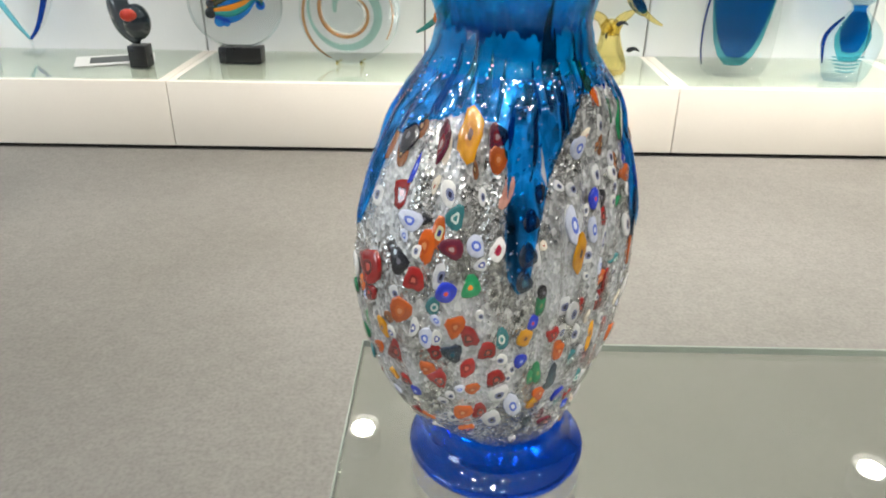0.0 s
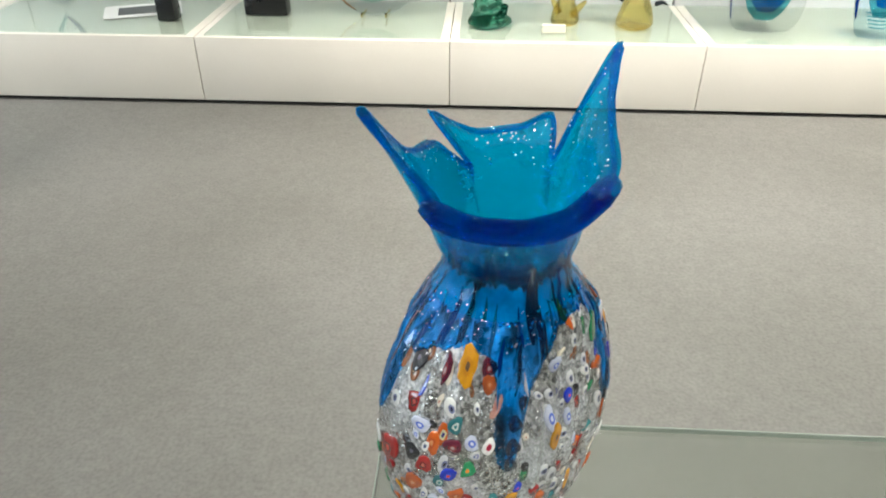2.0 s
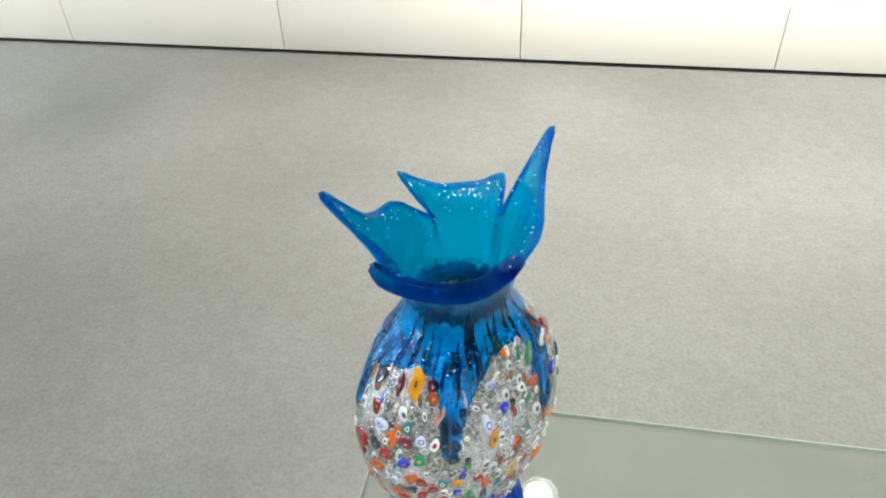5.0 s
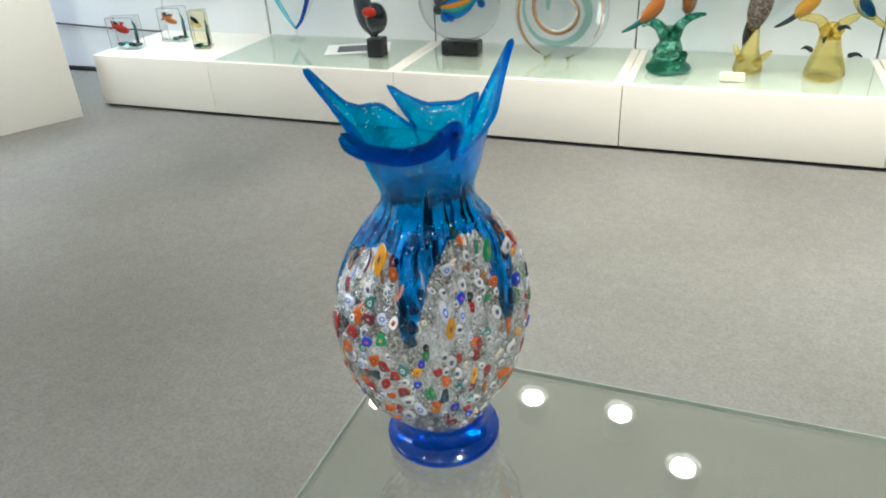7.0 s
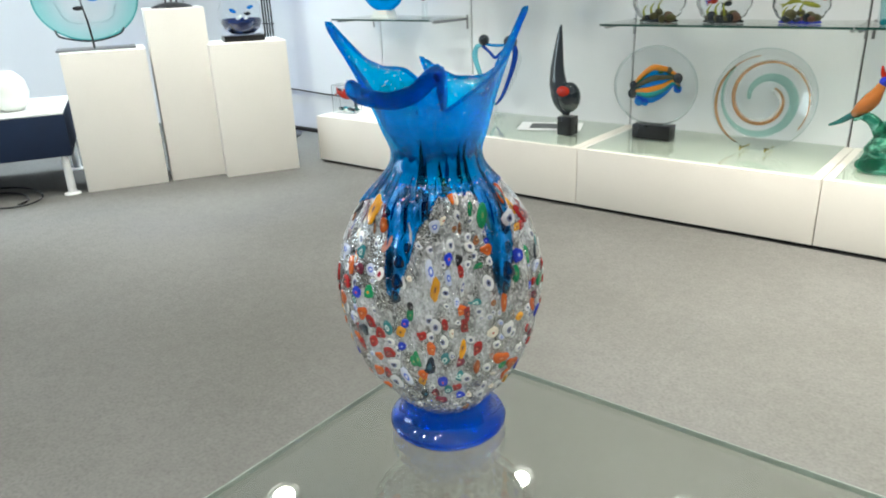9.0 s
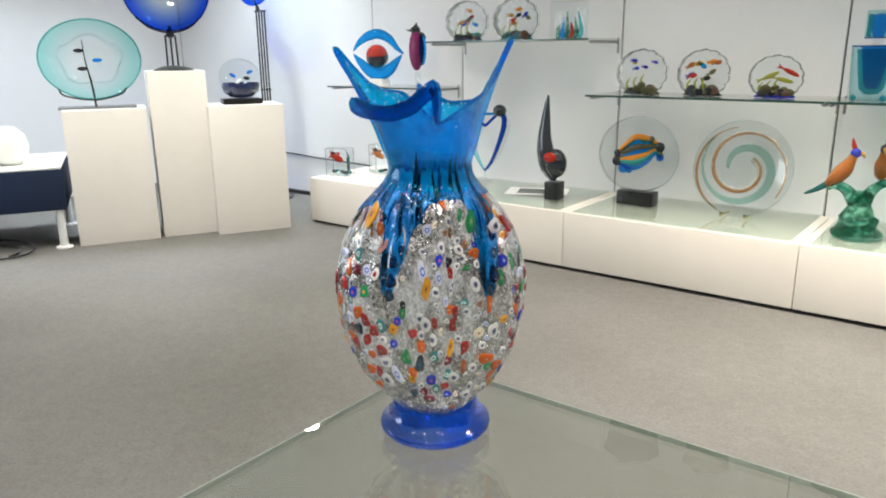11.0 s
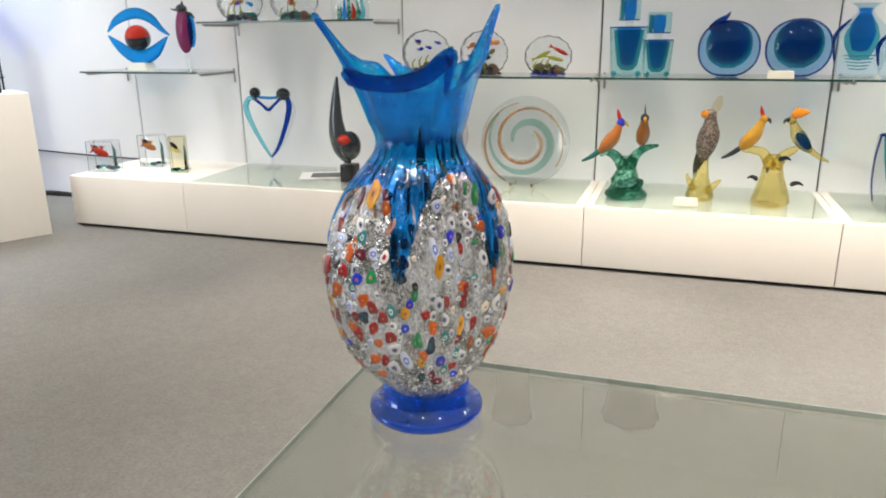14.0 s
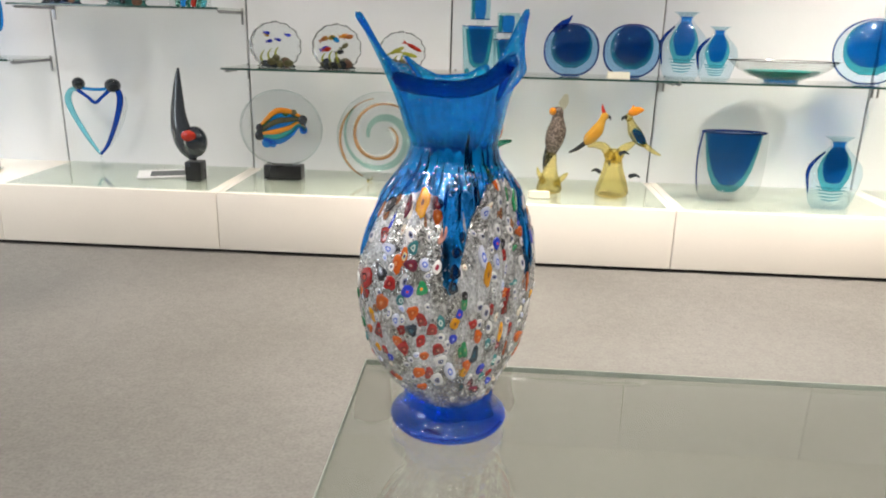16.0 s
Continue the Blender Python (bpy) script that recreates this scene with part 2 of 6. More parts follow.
PEDESTAL = worn("white_painted_board", (0.80, 0.765, 0.715), 0.45, 2.4, 90, 0.02, 0.04, 240)
BLACK = worn("black_lacquer", (0.012, 0.012, 0.013), 0.28, 8, 120, 0.1)
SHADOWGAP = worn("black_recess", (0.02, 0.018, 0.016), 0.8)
NAVY = worn("navy_cloth", (0.008, 0.02, 0.055), 0.85, 6, 300, 0.12, 0.3, 500)
WHITE_METAL = worn("white_powder_coat", (0.78, 0.78, 0.77), 0.35, 5, 120, 0.02)
STEEL = surface("grey_steel", (0.32, 0.32, 0.33), 0.32, 1.0)
SLOT = worn("grey_steel_slot", (0.13, 0.125, 0.12), 0.5)
CARD = worn("cream_card", (0.82, 0.78, 0.66), 0.6)
PRINT = worn("dark_printed_paper", (0.09, 0.10, 0.105), 0.4, 30, 200, 0.2)
PANE = clear("clear_float_glass", (0.955, 0.975, 0.96), 1.42)
TABLE_GLASS = clear("green_float_glass", (0.965, 0.985, 0.962), 2.2)
EDGE = surface("green_glass_edge", (0.02, 0.06, 0.05), 0.12)
TABLE_EDGE = surface("ground_glass_edge", (0.40, 0.45, 0.41), 0.12, trans=0.3)
CRYSTAL = clear("crystal", (0.95, 0.965, 0.965), 1.48)
BLOCK_GLASS = solid("block_glass", (0.93, 0.95, 0.95), (0.92, 0.94, 0.94), 0.38, 1.2)
ROUND_CASE = clear("blue_tinted_crystal", (0.60, 0.80, 0.96), 1.45)
DECANTER = clear("sea_green_crystal", (0.74, 0.92, 0.935), 1.5)
CRYSTAL_BLUE = clear("ice_blue_crystal", (0.84, 0.925, 0.965), 1.40)
CRYSTAL_EDGE = surface("thick_crystal", (0.90, 0.96, 0.97), 0.02, trans=1.0, ior=1.30)
AQUA = clear("aqua_glass", (0.68, 0.935, 0.91), 1.42, radial=(0.305, 0.13, 0.27, (0.95, 0.975, 0.97)))
AQUA_RIM = clear("aqua_rim_glass", (0.50, 0.84, 0.82), 1.45)
TEAL = clear("teal_glass", (0.34, 0.78, 0.84), 1.3)
TEAL_BOWL = surface("teal_bowl_glass", (0.03, 0.42, 0.36), 0.06, trans=0.5, coat=0.3)
COBALT = clear("cobalt_glass", (0.12, 0.55, 0.97), 1.5, 0.02)
DEEP_TEAL = clear("deep_teal_glass", (0.24, 0.68, 0.74), 1.35)
SKYBLUE = solid("sky_blue_glass", (0.01, 0.30, 0.72), (0.09, 0.55, 0.90), 0.5, 1.35)
CYAN = surface("cyan_glass", (0.26, 0.72, 0.84), 0.05, trans=0.65, ior=1.25)
VASE_BLUE = solid("turquoise_blue_glass", (0.004, 0.66, 0.99), (0.006, 0.66, 0.985), 0.58, 1.5, 0.0, 0.5, sparkle=0.9)
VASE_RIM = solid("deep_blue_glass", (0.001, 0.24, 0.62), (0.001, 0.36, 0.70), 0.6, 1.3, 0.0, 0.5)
VASE_FOOT = solid("royal_blue_glass", (0.002, 0.12, 0.90), (0.03, 0.30, 0.95), 0.30, 1.52, 0.0, 0.2, sparkle=0.08)
OVERLAY = clear("blue_overlay_glass", (0.012, 0.54, 0.97), 1.9, 0.05, ripple=0.6)
NECK_BACKING = worn("pale_blue_backing", (0.05, 0.42, 0.62), 0.2, 40, 160, 0.25)
GLINT = surface("glint_speck", (0.92, 0.95, 0.97), 0.22, 1.0)
RED = surface("red_glass", (0.45, 0.025, 0.012), 0.08, trans=0.15, coat=0.4)
ORANGE = surface("orange_glass", (0.52, 0.18, 0.045), 0.08, trans=0.4, coat=0.3)
AMBER = surface("amber_glass", (0.74, 0.40, 0.05), 0.06, trans=0.5, coat=0.3)
GOLD = solid("pale_gold_glass", (0.94, 0.76, 0.28), (0.985, 0.90, 0.60), 0.5, 1.45, ripple=0.6)
GREEN = solid("bottle_green_glass", (0.45, 0.85, 0.72), (0.62, 0.90, 0.80), 0.4, 1.45, ripple=0.5, swirl=(0.02, 0.26, 0.17))
OLIVE = worn("olive_glass_rock", (0.10, 0.09, 0.03), 0.3, 20, 120, 0.2)
SMOKE = surface("smoke_black_glass", (0.018, 0.024, 0.032), 0.05, trans=0.1, coat=0.6)
SPECKLE = worn("brown_speckled_glass", (0.21, 0.165, 0.135), 0.25, 90, 260, 0.42)
SLATE = surface("slate_grey_glass", (0.050, 0.060, 0.072), 0.06, trans=0.25, coat=0.6)
CREST = surface("orange_crest_glass", (0.85, 0.30, 0.02), 0.08, trans=0.3, coat=0.4)
BROWN = surface("amber_brown_glass", (0.36, 0.12, 0.022), 0.08, trans=0.3, coat=0.4)
PURPLE = surface("plum_glass", (0.20, 0.02, 0.10), 0.06, trans=0.2, coat=0.4)
MILK = surface("opal_white_glass", (0.78, 0.80, 0.74), 0.18, coat=0.3)
GREYGREEN = surface("grey_green_glass", (0.012, 0.013, 0.010), 0.12)
LENS = glow("lamp_lens", (1.0, 0.95, 0.88), 120.0)
HOUSING = worn("white_lamp_housing", (0.75, 0.75, 0.74), 0.4)
SHEET = clear("pale_green_sheet", (0.90, 0.945, 0.925), 1.45)
RIM_NAVY = solid("navy_glass_edge", (0.006, 0.06, 0.40), (0.10, 0.25, 0.70), 0.35, 1.35)
RIM_GREY = surface("grey_glass_edge", (0.50, 0.53, 0.54), 0.05, trans=0.85, ior=1.45)
AQUA_BAND = clear("aqua_band_glass", (0.76, 0.92, 0.88), 1.35)
MILK_BAND = surface("milky_band_glass", (0.80, 0.80, 0.78), 0.12, trans=0.8, ior=1.2)
ORANGE_BAND = clear("orange_band_glass", (0.92, 0.68, 0.46), 1.35)
GOLD_BLOCK = clear("gold_tinted_block", (0.95, 0.925, 0.79), 1.4)
BLUE_PLATE = clear("cobalt_plate_glass", (0.10, 0.32, 0.97), 1.5, radial=(0.515, 0.10, 0.245, (0.86, 0.94, 1.0)))
BLUE_PLATE_TALL = clear("cobalt_plate_glass", (0.10, 0.32, 0.97), 1.5, radial=(1.83, 0.10, 0.25, (0.86, 0.94, 1.0)))
INK_BLUE = surface("ink_blue_glass", (0.02, 0.03, 0.38), 0.1, coat=0.3)
CREAM = clear("cream_glass", (0.96, 0.92, 0.82), 1.4)
PETROL = surface("petrol_glass", (0.03, 0.16, 0.15), 0.08, trans=0.3, coat=0.4)
WEED = surface("yellow_green_glass", (0.42, 0.44, 0.06), 0.1, trans=0.3, coat=0.4)
BROWN_ROCK = worn("brown_glass_rock", (0.13, 0.055, 0.03), 0.3, 20, 120, 0.2)
SEA = surface("midnight_blue_glass", (0.008, 0.02, 0.09), 0.06, trans=0.15, coat=0.5)

# ---- mesh helpers ----
def link_mesh(name, bm, materials, parent=None, label="", smooth=True):
    me = bpy.data.meshes.new(name)
    bmesh.ops.recalc_face_normals(bm, faces=bm.faces[:])
    bm.to_mesh(me)
    bm.free()
    for m in materials if isinstance(materials, (list, tuple)) else [materials]:
        me.materials.append(m)
    if smooth:
        me.shade_smooth()
        me.set_sharp_from_angle(angle=radians(38))
    ob = new(name, me)
    if parent:
        ob.parent = parent
    if label:
        ob["label"] = label
    return ob


def part(name, bm, material, parent, label=""):
    return link_mesh(name, bm, material, parent, label)


def thing(name, m, label, category, group="", kind=""):
    """An Empty at the base of a thing, which carries its parts."""
    ob = new(name)
    ob.empty_display_size = 0.05
    ob.matrix_world = m
    return tagged(ob, label, category, group, kind)


def block(w, d, h, at=(0, 0, 0), bevel=0.004, turn=0.0, segments=2):
    """A bevelled box; at: the middle of its underside."""
    bm = bmesh.new()
    bmesh.ops.create_cube(bm, size=1, matrix=Matrix.Translation((at[0], at[1], at[2] + h / 2)) @ Matrix.Rotation(turn, 4, "Z") @ Matrix.Diagonal((w, d, h, 1)))
    if bevel:
        bmesh.ops.bevel(bm, geom=bm.edges[:], offset=bevel, segments=segments, affect="EDGES", profile=0.6)
    return bm


def turned(profile, steps=40, sx=1.0, sy=1.0, wobble=None):
    """A lathe form from (radius, height) pairs; sx, sy make it oval; wobble(angle, i) scales the radius."""
    bm = bmesh.new()
    rings = []
    for i, (r, h) in enumerate(profile):
        if r < 1e-6:
            rings.append([bm.verts.new((0, 0, h))])
            continue
        ring = []
        for k in range(steps):
            a = 2 * math.pi * k / steps
            q = r * (wobble(a, i) if wobble else 1)
            ring.append(bm.verts.new((q * sx * math.cos(a), q * sy * math.sin(a), h)))
        rings.append(ring)
    for lo, hi in zip(rings, rings[1:]):
        for k in range(steps):
            n = (k + 1) % steps
            if len(lo) == 1 and len(hi) == 1:
                continue
            if len(lo) == 1:
                bm.faces.new((lo[0], hi[n], hi[k]))
            elif len(hi) == 1:
                bm.faces.new((lo[k], lo[n], hi[0]))
            else:
                bm.faces.new((lo[k], lo[n], hi[n], hi[k]))
    return bm


def moved(bm, m):
    bmesh.ops.transform(bm, matrix=m, verts=bm.verts[:])
    return bm


def ball(r, at=(0, 0, 0), sx=1.0, sy=1.0, sz=1.0, turn=None, detail=16):
    bm = bmesh.new()
    bmesh.ops.create_uvsphere(bm, u_segments=detail + 6, v_segments=detail, radius=r)
    return moved(bm, Matrix.Translation(at) @ (turn or Matrix()) @ Matrix.Diagonal((sx, sy, sz, 1)))


def smooth_path(points, steps=6):
    """Catmull-Rom through (x, y, z, ...) tuples."""
    ps = [points[0], *points, points[-1]]
    out = []
    for a, b, c, d in zip(ps, ps[1:], ps[2:], ps[3:]):
        for s in range(steps):
            t = s / steps
            out.append(tuple(0.5 * (2 * q + (r - p) * t + (2 * p - 5 * q + 4 * r - u) * t * t + (3 * q - p - 3 * r + u) * t ** 3) for p, q, r, u in zip(a, b, c, d)))
    return out + [tuple(points[-1])]


def rod(points, steps=6, sides=10, flat=1.0, closed=False, up=(0, 1, 0)):
    """A tube through (x, y, z, radius) tuples, with rounded ends; flat squashes it along up."""
    path = smooth_path(points, steps) if steps > 1 else list(points)
    bm = bmesh.new()
    rings = []
    n = len(path)
    for i, (x, y, z, r) in enumerate(path):
        a, b = Vector(path[(i - 1) % n if closed else max(i - 1, 0)][:3]), Vector(path[(i + 1) % n if closed else min(i + 1, n - 1)][:3])
        way = (b - a).normalized() if (b - a).length > 1e-9 else Vector((0, 0, 1))
        side = way.cross(Vector(up))
        side = side.normalized() if side.length > 1e-3 else way.orthogonal().normalized()
        over = side.cross(way).normalized()
        c = Vector((x, y, z))
        rings.append([bm.verts.new(c + side * r * math.cos(2 * math.pi * k / sides) + over * r * flat * math.sin(2 * math.pi * k / sides)) for k in range(sides)])
    for lo, hi in zip(rings, rings[1:] + ([rings[0]] if closed else [])):
        for k in range(sides):
            bm.faces.new((lo[k], lo[(k + 1) % sides], hi[(k + 1) % sides], hi[k]))
    if not closed:
        for ring, path_end, inner in ((rings[0], path[0], path[1]), (rings[-1], path[-1], path[-2])):
            out = (Vector(path_end[:3]) - Vector(inner[:3])).normalized() * path_end[3] * 0.7
            tip = bm.verts.new(Vector(path_end[:3]) + out)
            for k in range(sides):
                bm.faces.new((ring[k], ring[(k + 1) % sides], tip))
    return bm


def merged(pieces):
    """One bmesh out of (bmesh, material index) pairs."""
    bm = bmesh.new()
    for piece, index in pieces:
        bmesh.ops.recalc_face_normals(piece, faces=piece.faces[:])
        seen = {v: bm.verts.new(v.co) for v in piece.verts}
        for f in piece.faces:
            bm.faces.new([seen[v] for v in f.verts]).material_index = index
        piece.free()
    return bm


def prism(outline, depth, bevel=0.0, y=0.0):
    """A plate standing upright: outline in x, z, with depth along y."""
    bm = bmesh.new()
    front = [bm.verts.new((x, y - depth / 2, z)) for x, z in outline]
    back = [bm.verts.new((x, y + depth / 2, z)) for x, z in outline]
    bm.faces.new(front), bm.faces.new(back[::-1])
    for k in range(len(outline)):
        n = (k + 1) % len(outline)
        bm.faces.new((front[n], front[k], back[k], back[n]))
    if bevel:
        rims = [e for e in bm.edges if abs(e.verts[0].co.y - e.verts[1].co.y) < 1e-6]
        bmesh.ops.bevel(bm, geom=rims, offset=bevel, segments=3, affect="EDGES", profile=0.6)
    return bm


def ring_points(rx, rz, steps, cx=0.0, cz=0.0, wob=0.0, lobes=0, start=0.0, floor_z=None):
    out = []
    for k in range(steps):
        a = start + 2 * math.pi * k / steps
        s = 1 + wob * abs(math.sin(lobes * a / 2)) if lobes else 1
        z = cz + rz * s * math.sin(a)
        out.append((cx + rx * s * math.cos(a), z if floor_z is None else max(z, floor_z)))
    return out

# ---- the room ----
FLOOR_Z, WALL_Y, WEST_X, EAST_X, SOUTH_Y = -0.02, 4.22, -5.6, 5.2, -4.2


def structure(name, bm, material, label, category):
    return tagged(link_mesh(name, bm, material), label, category, kind="structure")


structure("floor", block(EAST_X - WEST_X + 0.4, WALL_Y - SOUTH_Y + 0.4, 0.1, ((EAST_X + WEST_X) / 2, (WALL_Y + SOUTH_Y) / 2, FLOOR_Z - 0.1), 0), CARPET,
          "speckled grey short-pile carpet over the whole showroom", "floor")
structure("ceiling", block(EAST_X - WEST_X + 0.4, WALL_Y - SOUTH_Y + 0.4, 0.1, ((EAST_X + WEST_X) / 2, (WALL_Y + SOUTH_Y) / 2, CEILING), 0), CEIL,
          "plain white painted showroom ceiling", "ceiling")
SEAMS = [-3.09, -2.25, -1.075, 0.118, 1.312, 2.497, 3.69]
wall_north = structure("wall_north", block(EAST_X - WEST_X + 0.4, 0.12, CEILING - FLOOR_Z, ((EAST_X + WEST_X) / 2, WALL_Y + 0.085, FLOOR_Z), 0), SLOT,
                       "cool white panelled display wall with upright slots", "wall")
edges = [WEST_X, *SEAMS, EAST_X]
for x0, x1 in zip(edges, edges[1:]):
    part("panel", block(x1 - x0 - 0.009, 0.022, CEILING - 0.012, ((x0 + x1) / 2, WALL_Y + 0.011, 0.012), 0.002, segments=1), WALL, wall_north)
# east and south walls stay out of view; dark so the glass reflects less white
structure("wall_east", block(0.12, WALL_Y - SOUTH_Y, CEILING - FLOOR_Z, (EAST_X + 0.06, (WALL_Y + SOUTH_Y) / 2, FLOOR_Z), 0), GREY_WALL, "plain grey wall on an unseen side, dark for the reflections", "wall")
structure("wall_south", block(EAST_X - WEST_X, 0.12, CEILING - FLOOR_Z, ((EAST_X + WEST_X) / 2, SOUTH_Y - 0.06, FLOOR_Z), 0), GREY_WALL, "plain grey wall on an unseen side, dark for the reflections", "wall")
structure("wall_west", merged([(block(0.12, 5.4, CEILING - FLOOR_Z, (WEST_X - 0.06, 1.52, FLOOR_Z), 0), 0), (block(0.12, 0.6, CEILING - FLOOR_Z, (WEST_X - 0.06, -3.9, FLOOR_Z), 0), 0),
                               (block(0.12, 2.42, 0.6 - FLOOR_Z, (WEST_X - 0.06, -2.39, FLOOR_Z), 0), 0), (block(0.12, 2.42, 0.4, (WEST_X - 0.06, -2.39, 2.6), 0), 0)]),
          WALL, "white painted wall with an added window opening", "wall")
# unseen window, added only to hold the cool fill lamp
added_window = thing("added_window", pose(WEST_X - 0.06, -2.39, 0.6), "added unseen window with a white frame, for cool fill light", "window", kind="structure")
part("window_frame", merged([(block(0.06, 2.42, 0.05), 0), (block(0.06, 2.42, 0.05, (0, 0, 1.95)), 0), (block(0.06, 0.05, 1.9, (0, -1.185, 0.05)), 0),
                             (block(0.06, 0.05, 1.9, (0, 1.185, 0.05)), 0)]), WHITE_METAL, added_window)
pane = part("pane", block(0.006, 2.32, 1.9, (0, 0, 0.05), 0), PANE, added_window)
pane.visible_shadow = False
structure("baseboard", block(SEAMS[0] - WEST_X, 0.012, 0.022, ((WEST_X + SEAMS[0]) / 2, WALL_Y - 0.006, FLOOR_Z), 0.002), SHADOWGAP, "thin black skirting strip", "baseboard")
cable = rod([(-5.5, 4.205, 0.33, 0.006), (-4.9, 4.205, 0.31, 0.006), (-4.3, 4.205, 0.335, 0.006), (-3.7, 4.205, 0.315, 0.006), (-3.12, 4.205, 0.30, 0.006)], 8, 8)
tagged(link_mesh("wall_cable", cable, BLACK), "black cable clipped along the foot of the wall", "cable")

# ceiling spots, the added unseen ones included
for lx, ly in SPOTS + ADDED_COOL_SPOTS:
    spot = thing("ceiling_spot", pose(lx, ly, CEILING), "white round ceiling spotlight, switched on, some added unseen", "spotlight", "ceiling spotlights")
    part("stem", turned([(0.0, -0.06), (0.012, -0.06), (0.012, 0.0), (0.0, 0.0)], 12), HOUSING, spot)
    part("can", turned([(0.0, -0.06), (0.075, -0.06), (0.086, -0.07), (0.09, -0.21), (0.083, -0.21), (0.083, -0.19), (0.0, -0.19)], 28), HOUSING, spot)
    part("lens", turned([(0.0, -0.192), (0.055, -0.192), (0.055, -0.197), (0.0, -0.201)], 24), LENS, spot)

# ---- low display plinths along the wall ----
PLINTH_Y, PLINTH_H = 3.517, 0.31
JOINTS = [-3.108, -2.25, -1.054, 0.149, 1.321, 2.5, 3.69]
for i, (x0, x1) in enumerate(zip(JOINTS, JOINTS[1:])):
    w, cx = x1 - x0, (x0 + x1) / 2
    depth = WALL_Y - 0.004 - PLINTH_Y
    plinth = thing("display_plinth", pose(cx, PLINTH_Y + depth / 2, 0), "low warm white laminate display plinth against the wall", "plinth", "plinths along the wall")
    part("carcass", block(w - 0.004, depth, PLINTH_H, (0, 0, 0), 0.0035), LAMINATE, plinth)
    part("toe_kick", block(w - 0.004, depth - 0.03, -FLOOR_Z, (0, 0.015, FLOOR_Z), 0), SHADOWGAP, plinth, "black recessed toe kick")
    if i:
        sheet = tagged(link_mesh("glass_sheet", block(w - 0.085, depth - 0.04, 0.006, (cx, PLINTH_Y + depth / 2 + 0.002, PLINTH_H + 0.0005), 0.0015, segments=1), SHEET),
                       "thin pale green glass sheet lying on the plinth", "glass sheet", "glass sheets on the plinths")

# ---- glass wall shelves ----
SHELF_Y = 3.793


def glass_shelf(x0, x1, z, label="clear glass wall shelf with a dark green edge"):
    w, d = x1 - x0, WALL_Y - SHELF_Y - 0.002
    shelf = thing("glass_shelf", pose((x0 + x1) / 2, SHELF_Y + d / 2, z), label, "shelf", "glass wall shelves")
    p = part("pane", block(w, d - 0.004, 0.010, (0, 0.002, -0.010), 0), PANE, shelf)
    part("front_edge", block(w, 0.004, 0.0105, (0, -d / 2 + 0.002, -0.0103), 0.001, segments=1), EDGE, shelf, "dark green polished front edge")
    for sx in (-w / 2 + 0.012, w / 2 - 0.012):
        bracket = merged([(block(0.008, d - 0.06, 0.016, (sx, 0.028, -0.0275), 0.002, segments=1), 0), (block(0.012, 0.006, 0.09, (sx, d / 2 - 0.004, -0.085), 0.001, segments=1), 0),
                          (block(0.016, 0.02, 0.012, (sx, -d / 2 + 0.055, -0.024), 0.003, segments=1), 0)])
        part("bracket", bracket, STEEL, shelf, "grey steel bracket")
    return shelf


glass_shelf(-3.165, -2.27, 0.94)
glass_shelf(-2.235, -1.085, 1.236)
glass_shelf(-1.09, 0.128, 0.93)
glass_shelf(0.136, 1.325, 0.93)
glass_shelf(1.333, 2.52, 0.93)
glass_shelf(2.528, 3.70, 0.93)
glass_shelf(-1.09, 0.128, 2.3, "high clear glass shelf with a dark green edge")
glass_shelf(0.136, 1.325, 2.3, "high clear glass shelf with a dark green edge")

# ---- glass table ----
TABLE_Z, TABLE_X0, TABLE_Y1 = 0.744, 0.204, 0.771
TABLE_X1, TABLE_Y0 = 2.15, -0.62
tw, td = TABLE_X1 - TABLE_X0, TABLE_Y1 - TABLE_Y0
table = thing("glass_table", pose(TABLE_X0 + tw / 2, TABLE_Y0 + td / 2, 0), "large clear green-tinted glass display table", "table")
top = part("tabletop", block(tw - 0.004, td - 0.004, 0.007, (0, 0, TABLE_Z - 0.007), 0.0), TABLE_GLASS, table, "clear green-tinted glass tabletop")
for w, d, x, y in ((tw, 0.002, 0, -td / 2 + 0.001), (tw, 0.002, 0, td / 2 - 0.001), (0.002, td - 0.004, -tw / 2 + 0.001, 0), (0.002, td - 0.004, tw / 2 - 0.001, 0)):
    part("polished_edge", block(w, d, 0.0074, (x, y, TABLE_Z - 0.0072), 0.0006, segments=1), TABLE_EDGE, table, "dark green polished edge")
for x, y in ((tw / 2 - 0.3, td / 2 - 0.2), (tw / 2 - 0.3, -td / 2 + 0.1), (-tw / 2 + 0.25, -td / 2 + 0.1)):
    leg = turned([(0.0, FLOOR_Z), (0.03, FLOOR_Z), (0.03, 0.006), (0.019, 0.012), (0.019, TABLE_Z - 0.02), (0.028, TABLE_Z - 0.0076), (0.0, TABLE_Z - 0.0076)], 20)
    part("leg", moved(leg, Matrix.Translation((x, y, 0))),
         STEEL, table, "brushed steel leg")

# ---- the millefiori vase ----
VASE_AT, OVAL_TURN = (0.320, 0.631), radians(43)
PROFILE = [(0.039, 0.034), (0.043, 0.040), (0.050, 0.0478), (0.058, 0.0560), (0.068, 0.0660), (0.080, 0.0769), (0.095, 0.0858), (0.111, 0.0924), (0.128, 0.0982), (0.160, 0.1042), (0.191, 0.1036),
           (0.208, 0.1012), (0.222, 0.0976), (0.235, 0.0933), (0.245, 0.0892), (0.263, 0.0782), (0.272, 0.0716), (0.280, 0.0648), (0.292, 0.0540), (0.301, 0.0462), (0.315, 0.0416),
           (0.327, 0.0428), (0.345, 0.0475), (0.36, 0.0525)]


